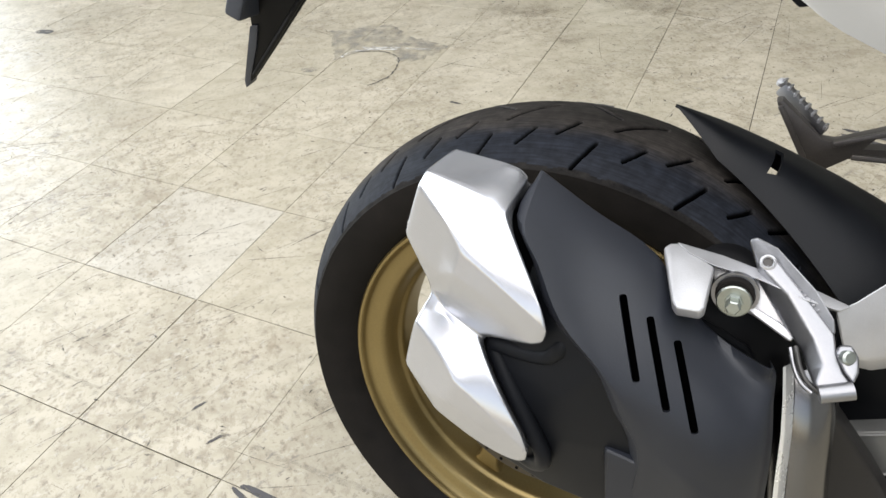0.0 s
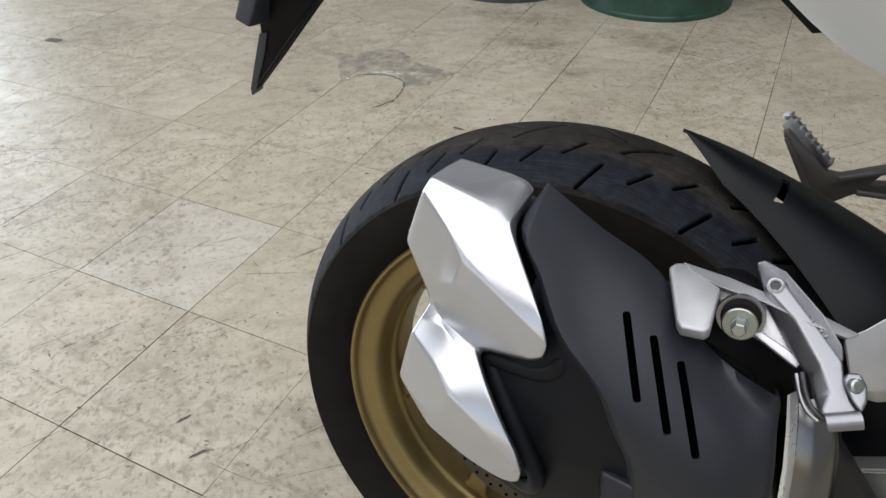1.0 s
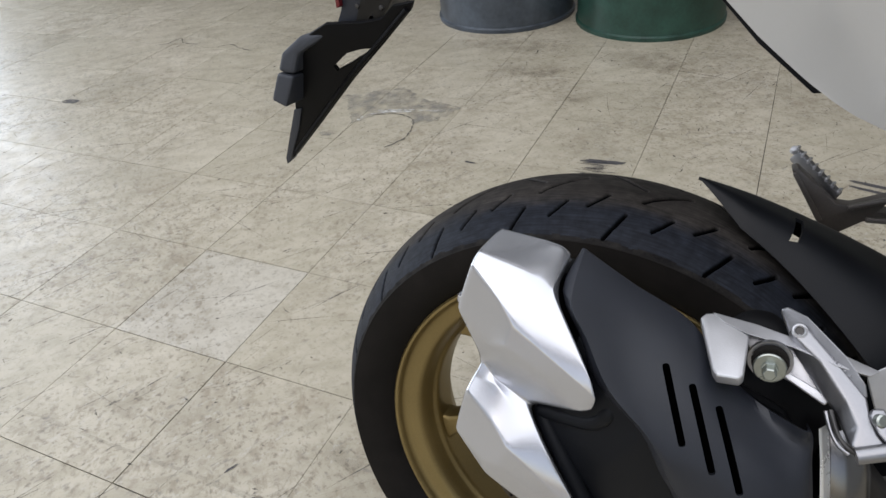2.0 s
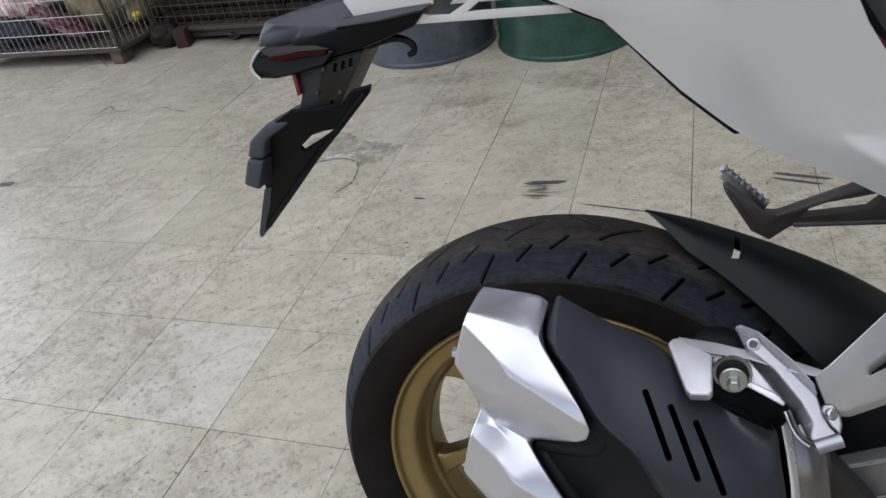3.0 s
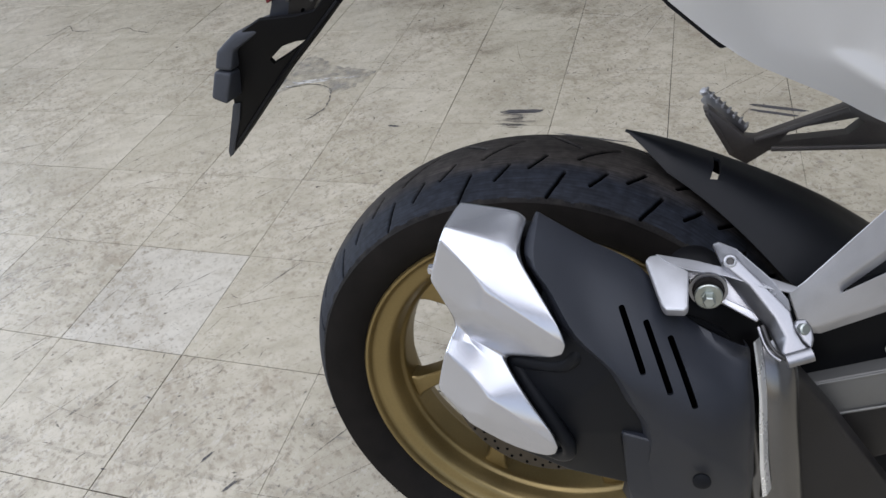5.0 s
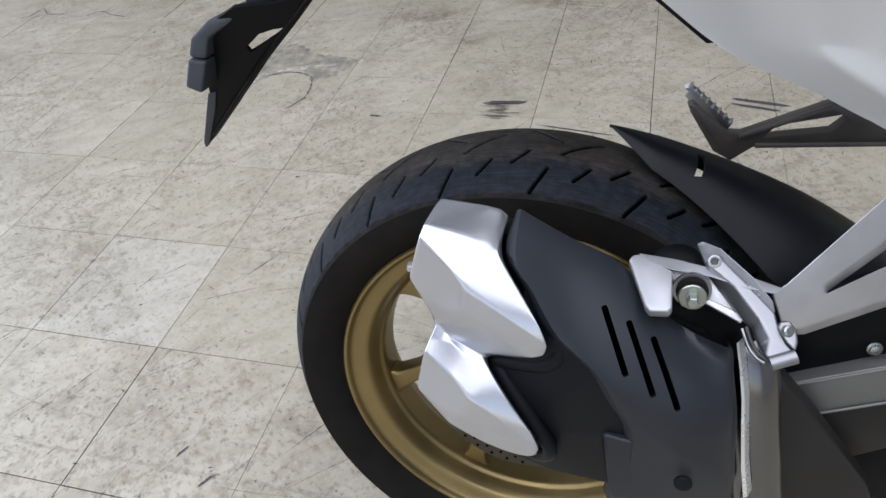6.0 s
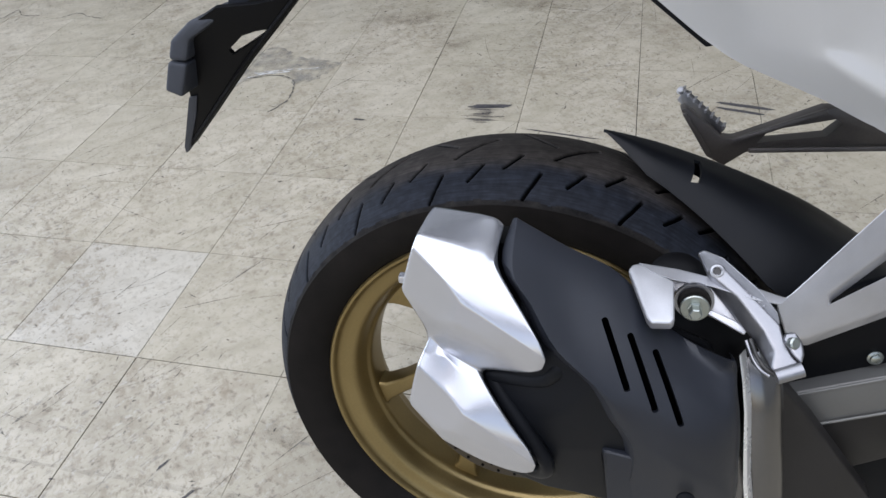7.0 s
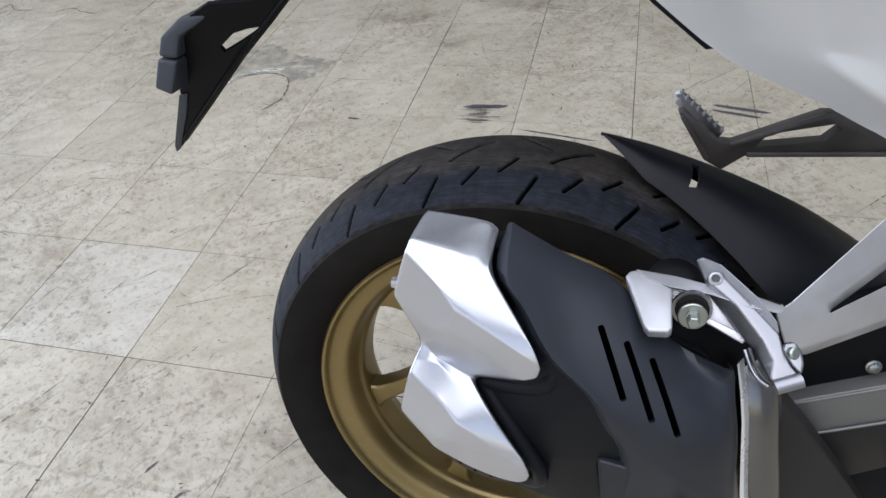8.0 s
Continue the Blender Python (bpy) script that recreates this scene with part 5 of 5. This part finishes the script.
# added crates stand in for the darkness inside the rusty cage
for k in range(3):
    for h in range(2):
        crate(pose(-1.6 + 0.37 * k, 2.72 - 0.013 * k, 0.0925 + 0.33 * h, 0, 0, -2), 0.35, 0.5, 0.325)

lump("sack", pose(-2.2, 2.52, 0.33, 0, 0, 20), 0.2, 0.22, 0.27, M_BAG, "cream woven sack slumped inside the wire cage", "sack", 3.0, 0.2)
lump("plastic_bag", pose(-2.6, 2.42, 0.36, 10, 0, 0), 0.2, 0.16, 0.2, M_PINK, "red and white printed plastic bag in the cage", "bag", 8.0, 0.35)
lump("plastic_sheet", pose(-2.33, 2.27, 0.2, 0, 18, -10), 0.22, 0.06, 0.05, M_MAROON, "crumpled maroon plastic sheet in the wire cage", "plastic sheet", 12.0, 0.5)
lump("dark_cloth", pose(-2.68, 2.26, 0.17, 0, 5, 8), 0.2, 0.08, 0.075, M_NAVY, "dark blue cloth at the bottom of the cage", "cloth", 21.0, 0.3)
# cloth added to darken the back of the cage
lump("dark_cloth", pose(-2.35, 2.7, 0.25, 0, 5, 8), 0.4, 0.2, 0.17, M_NAVY, "added dark cloth that darkens the back of the cage", "cloth", 27.0, 0.3)
lump("beige_cloth", pose(-1.97, 2.58, 0.22, 0, 5, 8), 0.085, 0.2, 0.14, M_BAG, "dull beige cloth heaped in the cage corner", "cloth", 25.0, 0.3)
lump("wrapper", pose(-1.885, 2.36, 0.175, 0, 30, 8), 0.016, 0.03, 0.025, M_YELLOW, "small crumpled yellow wrapper in the cage", "wrapper", 31.0, 0.5)
lump("rubbish_bag", pose(-1.755, 2.37, 0.062, 0, 0, 15), 0.085, 0.07, 0.066, M_CRATE, "small black rubbish bag on the floor between the cages", "bag", 41.0, 0.3)
block = part("rusty_block", box(0, 0, 0.047, 0.07, 0.09, 0.094, 0.008), M_RUSTBLOCK)
block.matrix_world = pose(-1.645, 2.36, 0.0005, 0, 0, 12)
tagged(block, "rusty brown block propping up the cage", "block")
lump("debris", pose(-1.36, 2.42, 0.022, 0, 0, 15), 0.035, 0.03, 0.025, M_NAVY, "small dark clump of debris under the cage", "debris", 45.0, 0.5)
stick = part("thin_stick", tube([(-2.42, 2.39, 0.045), (-1.978, 2.106, 0.0035)], 0.0032, 8), M_BAG)
tagged(stick, "thin pale stick leaning out from under the cage", "stick")


# ---- marks on the floor ----
def mark(name, cx, cy, length, width, angle, material, label, seed, points=26, ragged=0.25, z=0.0009):
    """A thin flat mark with a ragged outline."""
    rnd = random.Random(seed)
    bm = bmesh.new()
    vs = []
    for k in range(points):
        a = 2 * math.pi * k / points
        r = 1 + ragged * rnd.uniform(-1, 1)
        c, s = math.cos(a), math.sin(a)
        vs.append(bm.verts.new((math.copysign(abs(c) ** 0.7, c) * r * length / 2, math.copysign(abs(s) ** 0.7, s) * r * width / 2, 0)))
    bm.faces.new(vs)
    ob = part(name, bm, material, smooth=0)
    ob.matrix_world = pose(cx, cy, z, 0, 0, angle)
    return tagged(ob, label, "floor mark")


for n, (cx, cy, ln, wd, an) in enumerate(((1.186, 1.034, 0.14, 0.014, -12), (1.172, 1.008, 0.12, 0.012, -14), (0.402, -0.3035, 0.125, 0.012, -2.5), (0.359, -0.3185, 0.062, 0.008, -17))):
    mark("scuff_mark", cx, cy, ln, wd, an, M_SCUFF, "dark grey rubber scuff streak on the vinyl tiles", n, ragged=0.08)
mark("scuff_mark", 0.52, 0.985, 0.115, 0.022, 5, M_SCUFF, "short black rubber scuff on the tiles", 11, ragged=0.2)
mark("scuff_mark", 0.73, 0.86, 0.2, 0.006, -10, M_SCUFF, "thin dark rubber streak on the tiles", 14, ragged=0.2)
mark("scuff_mark", 0.165, 0.888, 0.035, 0.008, -4, M_SCUFF, "short black rubber scuff on the tiles", 15, ragged=0.2)
mark("floor_chip", -1.487, 0.928, 0.07, 0.035, 5, M_PATCHEDGE, "dark chipped spot in the vinyl tiles", 16, ragged=0.2)


def patch(name, outline, material, label, seed, z=0.0007, wander=0.008):
    """A thin flat mark with a broken outline along given corners."""
    rnd = random.Random(seed)
    pts = []
    for (ax, ay), (bx, by) in zip(outline, outline[1:] + outline[:1]):
        n = max(2, int(math.hypot(bx - ax, by - ay) / 0.015))
        pts += [(ax + (bx - ax) * k / n + rnd.uniform(-wander, wander), ay + (by - ay) * k / n + rnd.uniform(-wander, wander)) for k in range(n)]
    bm = bmesh.new()
    bm.faces.new([bm.verts.new((x, y, z)) for x, y in pts])
    bmesh.ops.triangulate(bm, faces=bm.faces)
    return tagged(part(name, bm, material, smooth=0), label, "floor mark")


def crack(name, points, width, material, label, seed, z=0.0012):
    """A thin wandering line on the floor."""
    rnd = random.Random(seed)
    path = [p + Vector((rnd.uniform(-1, 1), rnd.uniform(-1, 1), 0)) * 0.002 for p in smooth_path([(x, y, z) for x, y in points], 8)]
    bm = bmesh.new()
    rows = []
    for k, p in enumerate(path):
        d = (path[min(k + 1, len(path) - 1)] - path[max(k - 1, 0)]).normalized()
        n = Vector((-d.y, d.x, 0)) * width * rnd.uniform(0.3, 1.0) / 2
        rows.append((bm.verts.new(p - n), bm.verts.new(p + n)))
    for a, b in zip(rows, rows[1:]):
        bm.faces.new([a[0], b[0], b[1], a[1]])
    return tagged(part(name, bm, material, smooth=0), label, "floor mark")


patch("worn_patch", [(-0.446, 1.22), (-0.36, 1.27), (-0.269, 1.325), (-0.163, 1.249), (-0.002, 1.22), (-0.011, 1.171), (-0.06, 1.09), (-0.105, 1.075), (-0.182, 1.15), (-0.25, 1.11), (-0.311, 1.025)], M_PATCH, "grey patch where the vinyl tile has worn through", 17)
# shade under the raised cages, painted on the tiles as brown patches
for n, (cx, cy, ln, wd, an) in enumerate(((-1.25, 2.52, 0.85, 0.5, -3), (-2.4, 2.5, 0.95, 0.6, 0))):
    mark("grime_patch", cx, cy, ln, wd, an, M_CAGESHADE, "brown painted shade on the tiles under the wire cages", 60 + n, 60, 0.08, 0.00055)
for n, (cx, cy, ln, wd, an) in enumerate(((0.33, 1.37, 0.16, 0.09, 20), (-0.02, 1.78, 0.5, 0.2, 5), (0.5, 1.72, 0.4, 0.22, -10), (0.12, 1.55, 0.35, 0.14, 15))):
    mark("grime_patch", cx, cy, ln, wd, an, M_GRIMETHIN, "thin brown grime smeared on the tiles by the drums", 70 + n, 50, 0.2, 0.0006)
crack("floor_crack", [(-0.28, 1.096), (-0.191, 1.124), (-0.125, 1.1), (-0.1, 1.05), (-0.09, 0.975), (-0.122, 0.905)], 0.006, M_PATCHEDGE, "dark crack round a lifted piece of tile", 18)
crack("floor_crack", [(-1.6, 1.5), (-1.556, 1.527), (-1.542, 1.6), (-1.483, 1.551), (-1.4, 1.55)], 0.006, M_PATCHEDGE, "thin dark crack in the vinyl tiles", 25)
crack("floor_crack", [(-1.282, 1.535), (-1.238, 1.576), (-1.17, 1.545), (-1.099, 1.53)], 0.006, M_PATCHEDGE, "thin dark crack in the vinyl tiles", 26)
crack("pale_scrape", [(-0.3, 1.05), (-0.29, 1.09), (-0.24, 1.125), (-0.154, 1.151)], 0.014, M_SCRAPE, "pale scrape beside a worn patch of tiles", 19)
crack("pale_scrape", [(-0.27, 1.13), (-0.2, 1.152), (-0.1, 1.17), (-0.03, 1.19)], 0.016, M_SCRAPE, "pale scrape beside a worn patch of tiles", 20)
mark("worn_patch", -0.35, 0.945, 0.06, 0.03, 20, M_PATCH, "small grey worn spot in the vinyl tiles", 21)
# drag marks and scratches beside the wheel
crack("drag_mark", [(-0.32, -0.246), (-0.16, -0.243), (0.02, -0.242), (0.19, -0.24), (0.42, -0.238), (0.6, -0.236)], 0.012, M_DRAG, "faint grey drag line across the vinyl tiles", 80, 0.00075)
crack("drag_mark", [(0.155, -0.275), (0.172, -0.225), (0.206, -0.122)], 0.0045, M_DRAG, "long thin scratch in the vinyl tiles", 81, 0.0008)
crack("drag_mark", [(0.095, -0.395), (0.12, -0.36), (0.156, -0.304)], 0.0045, M_DRAG, "long thin scratch in the vinyl tiles", 82, 0.00085)
crack("drag_mark", [(0.055, -0.23), (0.075, -0.2), (0.104, -0.165), (0.118, -0.13)], 0.005, M_DRAG, "long thin scratch in the vinyl tiles", 83, 0.0009)
crack("drag_mark", [(0.245, -0.25), (0.287, -0.21), (0.276, -0.158)], 0.004, M_DRAG, "curved grey scuff line in the vinyl tiles", 84, 0.00095)
crack("drag_mark", [(-0.01, 0.06), (0.075, -0.049), (0.09, -0.075)], 0.0025, M_DRAG, "long thin scratch in the vinyl tiles", 85, 0.0007)
for n, (cx, cy, ln, wd, an) in enumerate(((0.179, -0.206, 0.026, 0.005, 62), (0.248, -0.25, 0.028, 0.0055, 58))):
    mark("scuff_mark", cx, cy, ln, wd, an, M_BRUSH, "small dark rubber scuff on the tiles", 90 + n, ragged=0.25)
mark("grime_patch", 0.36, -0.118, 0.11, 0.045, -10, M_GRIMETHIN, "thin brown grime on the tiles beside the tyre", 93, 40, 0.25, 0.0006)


def scattered_scuffs():
    """Many short rubber strokes and some long thin scratches, as one sheet of marks."""
    rnd = random.Random(77)
    verts, faces = [], []

    def stroke(x, y, length, width, angle, bend):
        n, c, s = 5, math.cos(angle), math.sin(angle)
        at = len(verts)
        z = rnd.uniform(0.0005, 0.0008)
        for k in range(n + 1):
            u = k / n - 0.5
            w = width / 2 * max(0.12, (1 - (2 * abs(u)) ** 1.6)) * rnd.uniform(0.6, 1.2)
            lx, ly = u * length, bend * length * (0.25 - u * u)
            verts.extend([(x + lx * c - (ly + w) * s, y + lx * s + (ly + w) * c, z), (x + lx * c - (ly - w) * s, y + lx * s + (ly - w) * c, z)])
        faces.extend([(at + 2 * k, at + 2 * k + 2, at + 2 * k + 3, at + 2 * k + 1) for k in range(n)])

    for _ in range(5600):
        a = radians(rnd.choice((62, 62, 20, -25, 100, rnd.uniform(0, 180))) + rnd.gauss(0, 14))
        stroke(rnd.uniform(-2.6, 2.2), rnd.uniform(-0.9, 2.3), rnd.lognormvariate(-4.6, 0.65), rnd.lognormvariate(-6.1, 0.5), a, rnd.uniform(-0.45, 0.45))
    for _ in range(1100):
        a = radians(rnd.uniform(0, 180))
        stroke(rnd.uniform(-0.3, 1.5), rnd.uniform(0.45, 2.0), rnd.lognormvariate(-4.5, 0.5), rnd.lognormvariate(-5.95, 0.4), a, rnd.uniform(-0.6, 0.6))
    for _ in range(300):
        a = radians(rnd.choice((48, 52, 60, 25, -12, 95)) + rnd.gauss(0, 8))
        stroke(rnd.uniform(-2.2, 1.8), rnd.uniform(-0.8, 1.8), rnd.uniform(0.06, 0.4), rnd.uniform(0.001, 0.0026), a, rnd.uniform(-0.12, 0.12))
    for _ in range(150):
        a = radians(rnd.choice((58, 62, 68, 30)) + rnd.gauss(0, 7))
        stroke(rnd.uniform(-1.2, 0.6), rnd.uniform(-0.6, 0.7), rnd.uniform(0.05, 0.2), rnd.uniform(0.0016, 0.0032), a, rnd.uniform(-0.1, 0.1))
    me = bpy.data.meshes.new("floor_scuffs")
    me.from_pydata(verts, [], faces)
    me.materials.append(M_STROKE)
    ob = new("floor_scuffs", me)
    tagged(ob, "many fine dark scuffs and scratches on the vinyl tiles", "floor scuffs", kind="stuff")


scattered_scuffs()


def brushed_smear():
    """A sheaf of rubber streaks that a turning tyre left."""
    rnd = random.Random(9)
    verts, faces = [], []
    for k in range(34):
        y = 0.903 + 0.088 * (k / 33) + rnd.gauss(0, 0.003)
        x, half, w = 0.51 + rnd.gauss(0, 0.012), rnd.uniform(0.015, 0.05), rnd.uniform(0.001, 0.0042)
        at, z = len(verts), rnd.uniform(0.00085, 0.0011)
        for q in range(7):
            u = q / 3 - 1
            h = w / 2 * (1.05 - abs(u) ** 2.5) * rnd.uniform(0.5, 1.1)
            verts.extend([(x + u * half, y + 0.09 * u * half + h, z), (x + u * half, y + 0.09 * u * half - h, z)])
        faces.extend([(at + 2 * q, at + 2 * q + 2, at + 2 * q + 3, at + 2 * q + 1) for q in range(6)])
    me = bpy.data.meshes.new("scuff_mark")
    me.from_pydata(verts, [], faces)
    me.materials.append(M_BRUSH)
    tagged(new("scuff_mark", me), "sheaf of grey rubber streaks brushed on the tiles", "floor mark")


brushed_smear()


# ---- floor tiles ----
S, GAP = 0.3048, 0.0016


def tile_bm():
    h, c = S / 2 - GAP / 2, 0.0002
    bm = bmesh.new()
    lo = [bm.verts.new((sx * h, sy * h, -0.004)) for sx, sy in ((-1, -1), (1, -1), (1, 1), (-1, 1))]
    mid = [bm.verts.new((sx * h, sy * h, -c)) for sx, sy in ((-1, -1), (1, -1), (1, 1), (-1, 1))]
    hi = [bm.verts.new((sx * (h - c), sy * (h - c), 0)) for sx, sy in ((-1, -1), (1, -1), (1, 1), (-1, 1))]
    bm.faces.new(hi)
    for a, b in ((lo, mid), (mid, hi)):
        for k in range(4):
            bm.faces.new([a[k], a[(k + 1) % 4], b[(k + 1) % 4], b[k]])
    return bm


first = part("tile", tile_bm(), M_TILE, base, smooth=0)
pale = part("tile", tile_bm(), M_TILENEW, base, "paler newer vinyl tile", smooth=0)
pale.location = (-0.5 * S, 0.5 * S, 0)
first.location = (0.5 * S, 0.5 * S, 0)
rest_v, rest_f = [], []
rnd = random.Random(5)
for i in range(math.floor(X0 / S), math.ceil(X1 / S)):
    for j in range(math.floor(Y0 / S), math.ceil(Y1 / S)):
        if (i, j) in ((0, 0), (-1, 0)):
            continue
        x, y = (i + 0.5) * S, (j + 0.5) * S
        if -11 <= i <= 8 and -4 <= j <= 10:
            ob = new("tile", first.data)
            ob.parent = base
            ob.location = (x + rnd.uniform(-0.0005, 0.0005), y + rnd.uniform(-0.0005, 0.0005), rnd.uniform(-0.0003, 0.0003))
        else:
            h = S / 2 - GAP / 2
            n = len(rest_v)
            rest_v += [(x + sx * h, y + sy * h, z) for z in (-0.004, 0.0) for sx, sy in ((-1, -1), (1, -1), (1, 1), (-1, 1))]
            rest_f += [(n + 4, n + 5, n + 6, n + 7)] + [(n + k, n + (k + 1) % 4, n + 4 + (k + 1) % 4, n + 4 + k) for k in range(4)]
me = bpy.data.meshes.new("far_tiles")
me.from_pydata(rest_v, [], rest_f)
me.materials.append(M_TILEFAR)
rest = new("far_tiles", me)
rest.parent = base
tagged(rest, "cream marbled vinyl tiles", kind="stuff")
